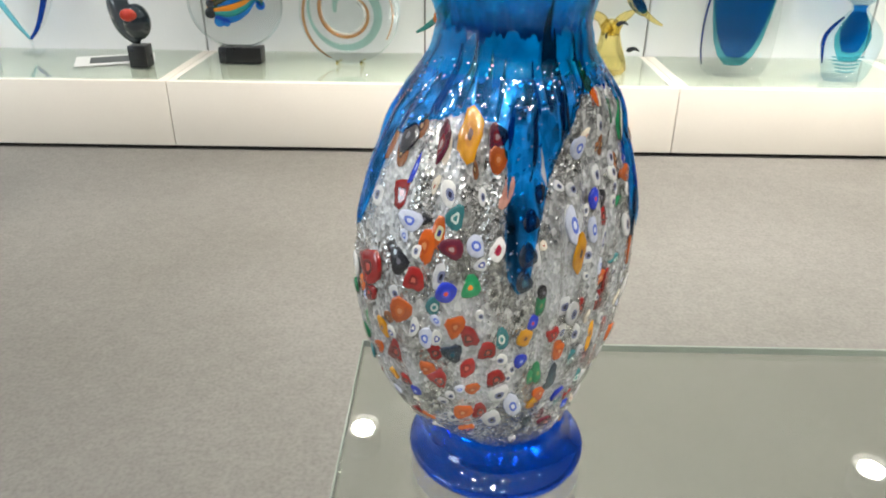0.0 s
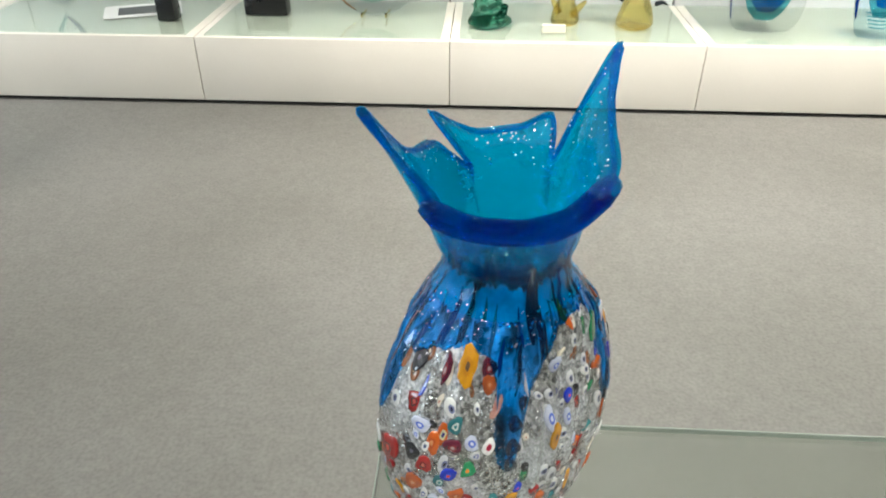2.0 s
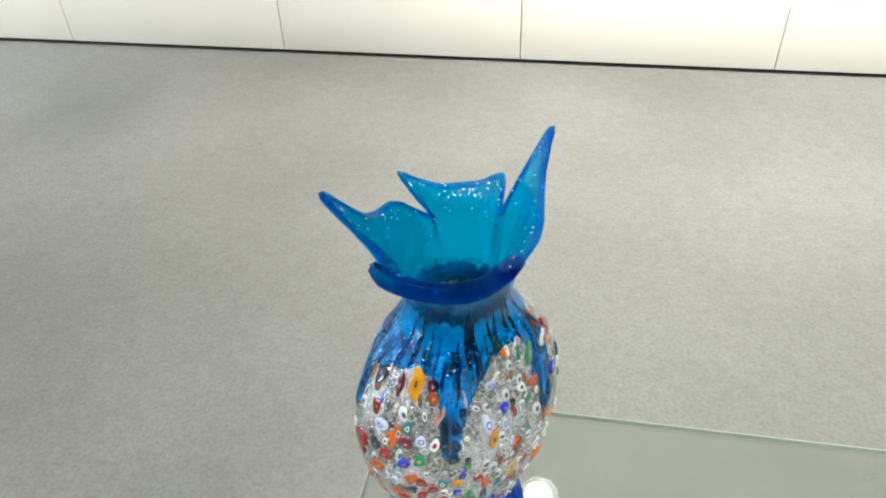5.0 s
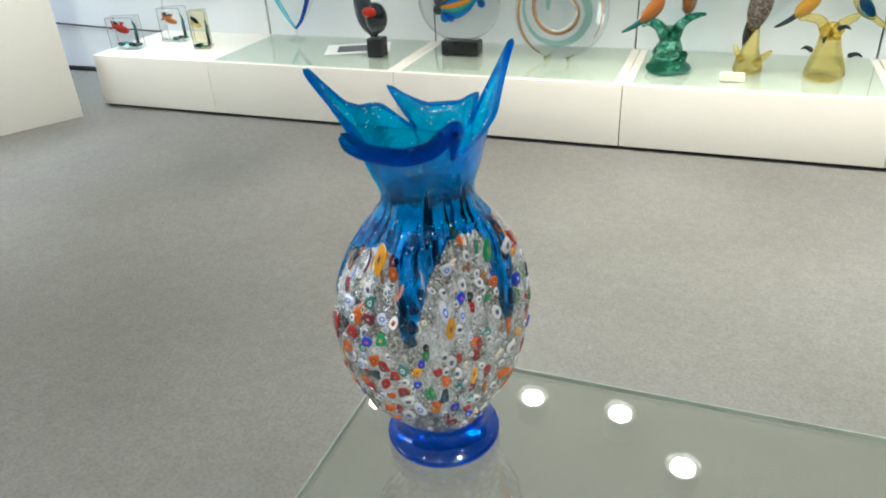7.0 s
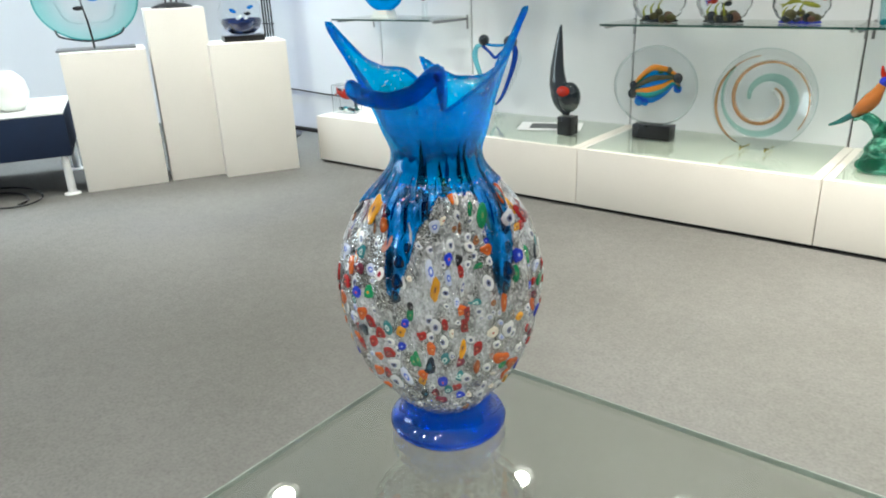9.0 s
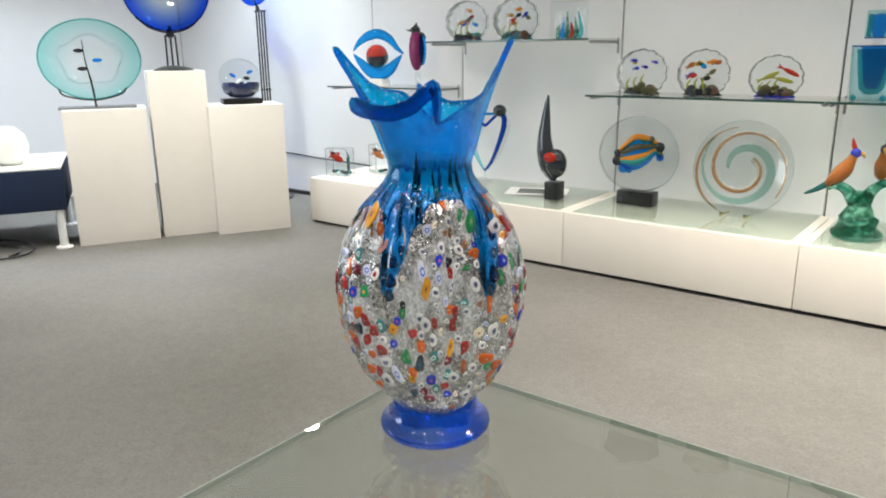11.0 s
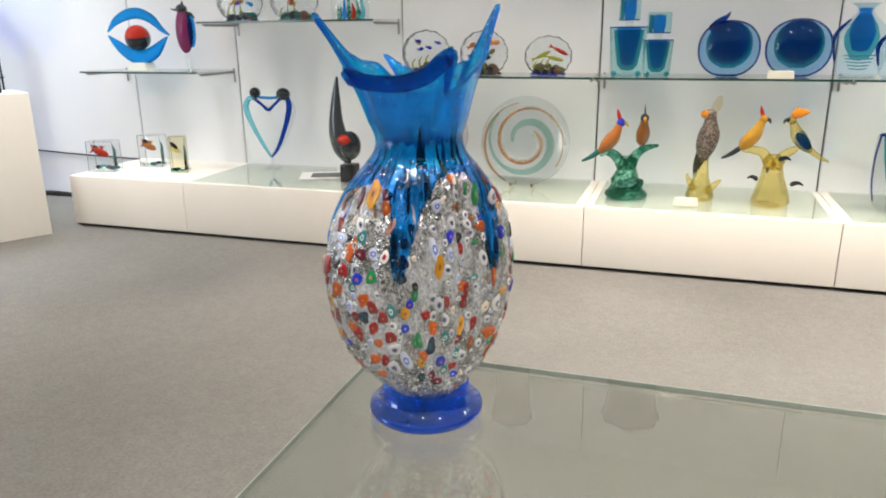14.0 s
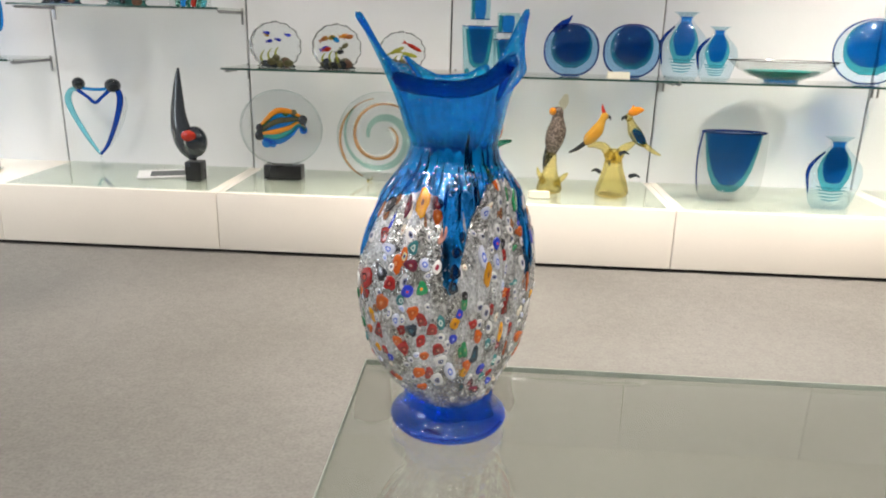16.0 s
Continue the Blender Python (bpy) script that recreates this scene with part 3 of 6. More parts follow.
def radius_at(h):
    return float(np.interp(h, [p[0] for p in PROFILE], [p[1] for p in PROFILE]))


def vase_point(phi, h, proud=0.0, ribs=True):
    """A point on the oval, ribbed body; phi in radians."""
    k = float(np.interp(h, [0, 0.038, 0.075, 0.25, 0.285, 0.31], [0, 0.1, 1, 1, 0.4, 0]))
    psi, off = phi - OVAL_TURN, float(np.interp(h, [0.05, 0.14], [0.005, 0]))
    r = radius_at(h) / math.sqrt(math.cos(psi) ** 2 + (math.sin(psi) / (1 - 0.335 * k)) ** 2)
    if ribs:
        depth = float(np.interp(h, [0.02, 0.08, 0.2, 0.27, 0.29], [0, 0.0009, 0.0017, 0.0018, 0.0]))
        r += depth * math.cos(26 * phi)
    r += proud
    return Vector((r * math.cos(phi) + off, r * math.sin(phi) - off, h))


def vase_normal(phi, h):
    du = vase_point(phi + 0.02, h, 0, False) - vase_point(phi - 0.02, h, 0, False)
    dh = vase_point(phi, h + 0.002, 0, False) - vase_point(phi, h - 0.002, 0, False)
    return du.cross(dh).normalized(), dh.normalized()


def sheet_mesh(rows, close=True):
    """Faces between equal rows of points."""
    bm = bmesh.new()
    grid = [[bm.verts.new(p) for p in row] for row in rows]
    for lo, hi in zip(grid, grid[1:]):
        n = len(lo)
        for k in range(n if close else n - 1):
            bm.faces.new((lo[k], lo[(k + 1) % n], hi[(k + 1) % n], hi[k]))
    return bm


vase = thing("vase", pose(*VASE_AT, TABLE_Z - 0.0056) @ Matrix.Scale(1.013, 4), "oval blue and silver millefiori glass vase with torn petal rim", "vase")
STEPS = 312
angles = [2 * math.pi * k / STEPS for k in range(STEPS)]
heights = [float(x) for x in np.interp(np.linspace(0, 1, 70), np.linspace(0, 1, len(PROFILE[:19])), [p[0] for p in PROFILE[:19]])]


foot = [(0.0, 0.006), (0.0540, 0.006), (0.0600, 0.0082), (0.0632, 0.0118), (0.0642, 0.0152), (0.0634, 0.0182), (0.0608, 0.0204), (0.0565, 0.0226), (0.0520, 0.0278), (0.0492, 0.0352), (0.0485, 0.0420), (0.0, 0.0430)]
part("foot", moved(turned(foot, 72), Matrix.Translation((0.002, 0, 0))), VASE_FOOT, vase, "royal blue glass foot")

# blue glass drawn down over the silver leaf in four tongues: (degrees, lowest height)
TONGUES = [(-180, 0.19), (-172, 0.182), (-160, 0.20), (-150, 0.21), (-147, 0.228), (-145, 0.26), (-136, 0.270), (-124, 0.275), (-111, 0.278), (-102, 0.275), (-97, 0.267), (-94, 0.25), (-93, 0.208), (-92, 0.191),
           (-87, 0.182), (-83, 0.191), (-80, 0.208), (-76.5, 0.226), (-73, 0.243), (-67, 0.256), (-61, 0.264), (-57, 0.275), (-50, 0.283), (-40, 0.286), (-20, 0.286), (-13, 0.283), (-10.5, 0.25), (-9.5, 0.205)]
TONGUES += [(-6, 0.184), (0, 0.190), (5, 0.204), (8.5, 0.219), (10.5, 0.241), (12, 0.262), (16, 0.280), (24, 0.286), (50, 0.284), (70, 0.272), (82, 0.255), (90, 0.205), (96, 0.184), (102, 0.19), (110, 0.225), (124, 0.255),
            (150, 0.262), (166, 0.235), (174, 0.2), (180, 0.19)]


def blue_edge(phi):
    d = (math.degrees(phi) + 180) % 360 - 180
    h = float(np.interp(d, [t[0] for t in TONGUES], [t[1] for t in TONGUES]))
    return h + 0.003 * noise.noise(Vector((d * 0.22, 0.3, 1.7))) + 0.0018 * noise.noise(Vector((d * 0.9, 4.3, 0.7)))


# the silver leaf ends a little way under the blue glass
def leaf_height(a, h):
    return h if h < 0.17 else 0.17 + (h - 0.17) * (min(blue_edge(a) + 0.004, 0.287) - 0.17) / (heights[-1] - 0.17)


outer = [[vase_point(a, leaf_height(a, h)) for a in angles] for h in heights]
inner = [[vase_point(a, leaf_height(a, h), -0.003, False) for a in angles] for h in heights[::-3]]
part("body", sheet_mesh([[Vector((0.001 * math.cos(a), 0.001 * math.sin(a), 0.039)) for a in angles], *outer, *inner]), FOIL, vase, "silver leaf glass body")

# neck and torn rim: degrees at the neck, then degrees, radius and height of the edge
RIM = [(-122, -131, 0.0805, 0.3870), (-106, -110, 0.0755, 0.3815), (-88, -88, 0.073, 0.3805), (-70, -66, 0.0765, 0.387), (-55, -47.5, 0.0815, 0.4050), (-50, -44, 0.066, 0.378),
       (-45, -42, 0.058, 0.364), (-30, -24, 0.062, 0.374), (-10, -10, 0.066, 0.384), (10, 12, 0.068, 0.394), (24, 28, 0.075, 0.412), (32, 36, 0.084, 0.434), (36, 38, 0.0893, 0.4445)]
RIM += [(40, 41, 0.082, 0.428), (45, 47, 0.067, 0.398), (51, 54.5, 0.0535, 0.3665), (56, 60, 0.064, 0.378), (62, 66.5, 0.0758, 0.3885), (79, 84, 0.071, 0.3785), (95, 106, 0.069, 0.3765),
        (108, 126, 0.0735, 0.386), (114, 138.5, 0.0772, 0.3968), (119, 133, 0.062, 0.377), (126, 122.5, 0.0512, 0.358), (137, 143, 0.054, 0.374), (152, 163.5, 0.0582, 0.389)]
RIM += [(172, 179, 0.0625, 0.391), (192, 194, 0.0715, 0.399), (203, 204, 0.091, 0.422), (207.5, 207.7, 0.1022, 0.4365), (214, 213, 0.088, 0.412), (221, 219, 0.070, 0.383), (228, 224, 0.066, 0.368),
        (238, 229, 0.0805, 0.3870)]
RIM_STEPS = 360
rim_angles = [-122 + 360 * k / RIM_STEPS for k in range(RIM_STEPS)]


def eased(at, xs, ys):
    """A smooth curve through the points that never swings past them; xs close on themselves after 360."""
    xs, ys = np.array(xs[:-1], float), np.array(ys[:-1], float)
    xs, ys = np.concatenate([xs - 360, xs, xs + 360]), np.tile(ys, 3)
    gap, slope = np.diff(xs), np.diff(ys) / np.diff(xs)
    tilt = np.zeros(len(xs))
    for k in range(1, len(xs) - 1):
        if slope[k - 1] * slope[k] > 0:
            tilt[k] = 2 / (1 / slope[k - 1] + 1 / slope[k])
    k = np.clip(np.searchsorted(xs, at, "right") - 1, 0, len(gap) - 1)
    t = (np.array(at) - xs[k]) / gap[k]
    return ys[k] * (1 + 2 * t) * (1 - t) ** 2 + ys[k + 1] * t * t * (3 - 2 * t) + gap[k] * t * (1 - t) * (tilt[k] * (1 - t) - tilt[k + 1] * t)


rim_e = eased(rim_angles, [k[0] for k in RIM], [k[1] - k[0] for k in RIM])
rim_r, rim_h = (eased(rim_angles, [k[0] for k in RIM], [k[i] for k in RIM]) for i in (2, 3))
for _ in range(2):
    rim_e, rim_r, rim_h = ((np.roll(v, 1) + 2 * v + np.roll(v, -1)) / 4 for v in (rim_e, rim_r, rim_h))


def neck_point(i, s, inset=0.0):
    h0, he, re = 0.289, rim_h[i], rim_r[i]
    roll = float(np.interp(he, [0.385, 0.412], [1, 0]))
    h = h0 + (he - h0) * (1 - (1 - s) ** (1 + 0.55 * roll))
    low = 0.017 / (he - h0)
    w = max(0.0, (s - low) / (1 - low)) ** 1.4
    a = radians(rim_angles[i] + rim_e[i] * w)
    base = (vase_point(a, min(h, 0.332), 0.0018, False)).xy.length
    inset *= 0.85 + 0.75 * w + 1.9 * float(np.interp(h, [0.30, 0.335], [1, 0]))
    r = base + (re - base) * w - inset
    return Vector((r * math.cos(a), r * math.sin(a), h - inset * 0.35 * w))


blue_rows = []
for s in np.linspace(0, 1, 34)[:-1]:
    row = []
    for deg in rim_angles:
        a = radians(deg)
        lo = min(blue_edge(a), 0.286)
        h = lo + (0.289 - lo) * float(s)
        row.append(vase_point(a, h, 0.0018 * min(1.0, float(s) * 9 + 0.12)))
    blue_rows.append(row)
outside = [[neck_point(i, s) for i in range(RIM_STEPS)] for s in np.linspace(0, 1, 28)]
part("blue_overlay", sheet_mesh(blue_rows + outside[:2]), OVERLAY, vase, "transparent blue glass running down in tongues")
inside = [[neck_point(i, s, 0.0042) for i in range(RIM_STEPS)] for s in np.linspace(1, 0.03, 26)]
lip = []
for turn in (40, 75, 105, 140):
    row = []
    for i in range(RIM_STEPS):
        o, n, under = neck_point(i, 1.0), neck_point(i, 1.0, 0.0042), neck_point(i, 0.95)
        mid, half = (o + n) / 2, (o - n) / 2
        row.append(mid + half * math.cos(radians(turn)) + (o - under).normalized() * half.length * math.sin(radians(turn)))
    lip.append(row)
neck = sheet_mesh([*outside[1:], *lip, *inside])
part("neck", neck, VASE_BLUE, vase, "turquoise blue glass neck with torn petals")
liner_rows = []
for s in np.linspace(0, 1, 26):
    row = []
    for deg in rim_angles:
        a = radians(deg)
        lo = min(blue_edge(a), 0.284) - 0.001
        top = 0.291 + 0.005 * noise.noise(Vector((deg * 0.13, 2.2, 5.1))) + 0.004 * noise.noise(Vector((deg * 0.5, 1.2, 3.1)))
        h = lo + (top - lo) * float(s)
        row.append(vase_point(a, h, -0.0007))
    liner_rows.append(row)
part("silver_lining", sheet_mesh(liner_rows), LINING, vase, "streaked silver leaf under the blue glass")

# invented pale layer inside the neck, so that its dark foot comes out brighter
backing_rows = []
for s in np.linspace(0, 1, 12):
    row = []
    for deg in rim_angles:
        top = 0.313 + 0.008 * noise.noise(Vector((deg * 0.09, 7.2, 1.1))) + 0.004 * noise.noise(Vector((deg * 0.4, 3.2, 9.1)))
        row.append(vase_point(radians(deg), 0.283 + (top - 0.283) * float(s), -0.0012))
    backing_rows.append(row)
part("collar", sheet_mesh(backing_rows), NECK_BACKING, vase, "added pale blue backing that brightens the foot of the neck")

# rounded edge: thin and turquoise on the petals, a broad dark fold in front
bead = []
for i in range(RIM_STEPS):
    o, n = neck_point(i, 1.0), neck_point(i, 1.0, 0.0042)
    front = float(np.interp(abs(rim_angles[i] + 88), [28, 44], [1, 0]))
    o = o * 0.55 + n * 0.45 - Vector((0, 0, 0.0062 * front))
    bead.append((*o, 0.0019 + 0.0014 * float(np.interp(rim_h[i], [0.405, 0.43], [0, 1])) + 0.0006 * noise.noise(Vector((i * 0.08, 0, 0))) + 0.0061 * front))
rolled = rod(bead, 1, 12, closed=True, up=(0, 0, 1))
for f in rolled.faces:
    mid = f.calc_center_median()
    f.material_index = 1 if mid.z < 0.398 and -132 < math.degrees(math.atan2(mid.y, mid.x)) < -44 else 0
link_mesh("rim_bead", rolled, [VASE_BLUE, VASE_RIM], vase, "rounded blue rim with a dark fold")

# added bright specks that stand in for lamp highlights on glass and leaf
glint_rnd, glint_mesh = random.Random(31), bmesh.new()


def add_glint(p, n, r):
    n = (n + Vector([glint_rnd.uniform(-0.45, 0.45) for _ in range(3)])).normalized()
    t = n.orthogonal().normalized()
    u, long = n.cross(t), glint_rnd.uniform(1, 1.8)
    ring = [glint_mesh.verts.new(p + (t * math.cos(c * math.pi / 3) * long + u * math.sin(c * math.pi / 3)) * r) for c in range(6)]
    top = glint_mesh.verts.new(p + n * r * 0.5)
    for c in range(6):
        glint_mesh.faces.new((ring[c], ring[(c + 1) % 6], top))


for k in range(470):
    i, inset = glint_rnd.randrange(RIM_STEPS), 0.0042 if k % 3 else 0.0
    s = 1 - glint_rnd.random() ** 1.6 * 0.45
    p, q, side = neck_point(i, s, inset), neck_point(i, s - 0.04, inset), neck_point((i + 2) % RIM_STEPS, s, inset)
    add_glint(p, (side - p).cross(p - q).normalized() * (-1 if inset else 1), glint_rnd.uniform(0.0003, 0.0007))
for k in range(2600):
    a, h = radians(glint_rnd.uniform(-180, 180)), glint_rnd.uniform(0.06, 0.30)
    over = h > blue_edge(a)
    if over and k % 2:
        add_glint(vase_point(a, h, 0.0019), vase_normal(a, h)[0], glint_rnd.uniform(0.0003, 0.0006))
    elif over:
        add_glint(vase_point(a, h, 0.0006), vase_normal(a, h)[0], glint_rnd.uniform(0.0006, 0.0015))
    elif glint_rnd.random() < radius_at(h) * 9:
        add_glint(vase_point(a, h, 0.0002), vase_normal(a, h)[0], glint_rnd.uniform(0.0003, 0.0008))
part("added_glints", glint_mesh, GLINT, vase, "tiny added metal specks standing in for highlights")["kind"] = "stuff"

# millefiori canes: (outer, ring, heart) colours
CANES = {
    "white": ((0.50, 0.51, 0.52), (0.03, 0.05, 0.28), (0.72, 0.72, 0.7)), "red": ((0.26, 0.012, 0.012), (0.14, 0.01, 0.01), (0.40, 0.08, 0.06)),
    "orange": ((0.50, 0.095, 0.012), (0.40, 0.07, 0.012), (0.55, 0.22, 0.08)), "yellow": ((0.55, 0.25, 0.01), (0.50, 0.21, 0.01), (0.12, 0.07, 0.03)),
    "blue": ((0.015, 0.03, 0.35), (0.03, 0.07, 0.55), (0.30, 0.36, 0.65)), "green": ((0.015, 0.18, 0.07), (0.03, 0.24, 0.10), (0.16, 0.26, 0.1)),
    "black": ((0.015, 0.015, 0.02), (0.03, 0.03, 0.04), (0.12, 0.12, 0.15)), "plum": ((0.10, 0.012, 0.03), (0.18, 0.02, 0.03), (0.35, 0.25, 0.25)),
    "eye": ((0.56, 0.57, 0.58), (0.16, 0.18, 0.30), (0.015, 0.015, 0.05)), "sky": ((0.50, 0.54, 0.68), (0.10, 0.16, 0.60), (0.6, 0.66, 0.85)),
    "teal": ((0.03, 0.15, 0.17), (0.50, 0.62, 0.60), (0.04, 0.2, 0.22)), "flower": ((0.50, 0.10, 0.015), (0.62, 0.60, 0.35), (0.03, 0.03, 0.18)),
    "rust": ((0.34, 0.07, 0.015), (0.42, 0.10, 0.02), (0.5, 0.2, 0.08)), "pink": ((0.58, 0.30, 0.24), (0.55, 0.26, 0.20), (0.5, 0.2, 0.15)),
    "eyeplum": ((0.62, 0.62, 0.64), (0.30, 0.02, 0.05), (0.22, 0.015, 0.04)), "bluered": ((0.012, 0.03, 0.42), (0.03, 0.06, 0.60), (0.55, 0.05, 0.03)), "greeneye": ((0.015, 0.20, 0.08), (0.03, 0.26, 0.11), (0.60, 0.22, 0.03)),
    "ivory": ((0.66, 0.60, 0.50), (0.70, 0.66, 0.58), (0.35, 0.05, 0.03)), "ink": ((0.010, 0.022, 0.045), (0.012, 0.05, 0.09), (0.02, 0.09, 0.13)), "brown": ((0.22, 0.09, 0.04), (0.10, 0.05, 0.03), (0.45, 0.3, 0.15)),
}


def cane_glass(colour):
    m = surface("millefiori_glass", colour, 0.22, coat=1.0)
    m.node_tree.nodes["Principled BSDF"].inputs["Coat IOR"].default_value = 1.65
    m.node_tree.nodes["Principled BSDF"].inputs["Coat Roughness"].default_value = 0.04
    b, v = m.node_tree.nodes["Principled BSDF"], coords(m)
    n = node(m, "TexNoise", Scale=2.6, Detail=2.0)
    wire(m, v, n.inputs["Vector"])
    info = node(m, "ObjectInfo")
    shade = ramp(m, info.outputs["Random"], [(0.0, (0.72, 0.72, 0.75)), (1.0, (1.12, 1.1, 1.05))])
    c = mixed(m, colour, shade, 1.0, "MULTIPLY")
    wire(m, mixed(m, c, ramp(m, n.outputs[0], [(0.35, (0.7,) * 3), (0.6, (1.0,) * 3)]), 0.7, "MULTIPLY"), b.inputs["Base Color"])
    return m


def cane_mesh(kind, seed):
    """A slumped slice of cane, about 1 across, sunk a little in the glass."""
    rnd = random.Random(seed)
    wave = [(rnd.uniform(0.05, 0.17), rnd.randint(2, 4), rnd.uniform(0, 6.28)) for _ in range(2)]
    bm, steps = bmesh.new(), 12
    rings = []
    for r, z in ((0.54, -0.25), (0.54, 0.04), (0.46, 0.14), (0.24, 0.20), (0.12, 0.21)):
        rings.append([])
        for k in range(steps):
            a = 2 * math.pi * k / steps
            q = r * (1 + sum(m * math.sin(n * a + p) for m, n, p in wave))
            rings[-1].append(bm.verts.new((q * math.cos(a), q * math.sin(a), z)))
    for i, (lo, hi) in enumerate(zip(rings, rings[1:])):
        for k in range(steps):
            bm.faces.new((lo[k], lo[(k + 1) % steps], hi[(k + 1) % steps], hi[k])).material_index = 1 if i == 3 else 0
    tip = bm.verts.new((0, 0, 0.21))
    for k in range(steps):
        bm.faces.new((rings[-1][k], rings[-1][(k + 1) % steps], tip)).material_index = 2
    me = bpy.data.meshes.new("murrina")
    bm.to_mesh(me)
    bm.free()
    me.shade_smooth()
    for c in CANES[kind]:
        me.materials.append(CANE_GLASS[c])
    return me


CANE_GLASS = {c: cane_glass(c) for trio in CANES.values() for c in trio}
CANE_MESHES = {kind: [cane_mesh(kind, 11 * i + j) for j in range(2)] for i, kind in enumerate(CANES)}


def set_cane(kind, phi, h, size, long, spin, rnd, lean=0.0):
    n, up = vase_normal(phi, h)
    n = (n + Vector((rnd.uniform(-1, 1), rnd.uniform(-1, 1), rnd.uniform(-1, 1))) * lean).normalized()
    up = (up - n * up.dot(n)).normalized()
    side = up.cross(n).normalized()
    turn = Matrix((side, up, n)).transposed().to_4x4()
    ob = new("murrina", rnd.choice(CANE_MESHES[kind]))
    ob.parent = vase
    ob.matrix_basis = Matrix.Translation(vase_point(phi, h, 0.0002)) @ turn @ Matrix.Rotation(spin, 4, "Z") @ Matrix.Diagonal((size, size * long, size * (0.42 + lean * 0.5), 1))
    return ob


# each cane: degrees, millimetres of height, width and length
rnd = random.Random(7)
placed, BACK = [], []


def set_canes(kind, *places):
    for deg, up, wide, tall in places:
        phi, h = radians(deg), up / 1000
        set_cane(kind, phi, h, wide / 1000, tall / wide, rnd.uniform(-0.28, 0.28), rnd, 0.10)
        placed.append((vase_point(phi, h), math.sqrt(wide * tall) / 2000))


set_canes("plum", (-121, 263, 6.2, 26.5), (-111, 213, 11.4, 12.3), (-99, 268, 8.8, 14.4), (-65, 75, 10.4, 17.7), (-57, 67, 10.9, 8.4), (-38, 116, 9.3, 12.7))
set_canes("ivory", (-120, 243, 3.6, 11.8), (-119, 261, 4.2, 17.6), (-44, 150, 5.5, 9.5), (-34, 282, 4.4, 15.9), (-11, 144, 11.2, 13.6))
set_canes("yellow", (-135, 121, 8.4, 9.1), (-134, 157, 7.3, 14.3), (-110, 269, 11.8, 27.0), (-83, 153, 9.3, 11.0), (-73, 94, 9.1, 14.0), (-56, 198, 8.6, 22.6), (-35, 132, 7.9, 22.8), (10, 153, 8.8, 9.1), (16, 244, 10.2, 6.8), (21, 262, 9.4, 19.2))
set_canes("rust", (-126, 174, 11.5, 16.6), (-98, 257, 8.6, 14.7), (-20, 106, 7.2, 16.1), (-3, 175, 6.5, 20.9), (14, 278, 9.2, 22.2))
set_canes("pink", (-94, 240, 7.5, 16.3))
set_canes("red", (-138, 178, 9.8, 10.3), (-138, 194, 15.8, 20.4), (-134, 88, 8.4, 8.9), (-131, 237, 11.4, 15.7), (-130, 142, 10.6, 17.2), (-129, 120, 9.0, 10.5), (-122, 194, 10.8, 13.4), (-116, 126, 11.4, 16.8), (-116, 147, 9.0, 11.6), (-106, 136, 9.9, 13.0), (-105, 158, 10.4, 15.0), (-103, 97, 9.9, 15.1), (-98, 148, 10.0, 13.1), (-95, 126, 11.3, 12.9), (-68, 149, 9.0, 9.4), (-50, 159, 7.5, 12.7), (-39, 83, 9.4, 8.5), (-35, 212, 7.7, 13.3), (-33, 156, 9.1, 14.5), (-31, 170, 7.8, 15.5), (-23, 129, 11.7, 15.2), (21, 133, 7.4, 9.1), (23, 243, 9.7, 9.3))
set_canes("black", (-136, 264, 10.0, 18.0), (-131, 208, 7.3, 6.3), (-127, 203, 10.9, 14.5), (-121, 227, 6.8, 6.7), (-75, 179, 8.3, 10.1), (-37, 224, 9.5, 10.9))
set_canes("brown", (-147, 257, 10.4, 18.7), (-136, 256, 7.5, 15.0), (-133, 269, 7.0, 13.4), (-107, 252, 3.6, 10.5))
set_canes("blue", (-128, 251, 3.4, 17.9), (-126, 114, 6.5, 8.7), (-84, 136, 8.0, 9.5), (-35, 71, 12.2, 8.1), (-12, 239, 5.9, 5.4), (11, 218, 12.1, 13.9), (18, 182, 7.0, 9.8))
set_canes("eye", (-140, 233, 9.0, 11.3), (-128, 183, 7.7, 9.2), (-122, 210, 5.0, 7.5), (-117, 107, 6.2, 7.6), (-114, 197, 7.9, 16.8), (-114, 240, 8.7, 15.4), (-113, 114, 6.0, 8.2), (-103, 238, 4.2, 10.1), (-101, 172, 5.8, 7.9), (-98, 89, 11.1, 17.6), (-94, 112, 12.9, 12.5), (-93, 139, 7.6, 9.6), (-88, 130, 5.8, 9.7), (-81, 205, 7.1, 14.4), (-62, 165, 11.7, 12.2), (-61, 146, 8.6, 11.9), (-59, 235, 8.5, 8.4), (-57, 159, 9.8, 16.5), (-52, 141, 10.2, 15.0), (-49, 220, 5.3, 7.6), (-48, 193, 11.8, 11.3), (-42, 239, 7.5, 11.8), (-33, 264, 6.5, 13.9), (-30, 94, 11.9, 12.3))
set_canes("eye", (-29, 141, 7.0, 9.2), (-26, 236, 7.7, 11.7), (-23, 226, 7.8, 9.8), (-22, 170, 9.3, 8.6), (-15, 199, 9.5, 16.2), (-12, 103, 8.7, 11.6), (-10, 67, 10.4, 10.5), (-8, 77, 9.1, 15.8), (-6, 128, 9.1, 8.9), (1, 143, 12.1, 18.4), (6, 136, 9.9, 10.1), (12, 70, 11.5, 11.3), (12, 254, 15.7, 15.8), (14, 115, 9.5, 9.4), (20, 149, 7.5, 12.1), (22, 119, 9.2, 10.7))
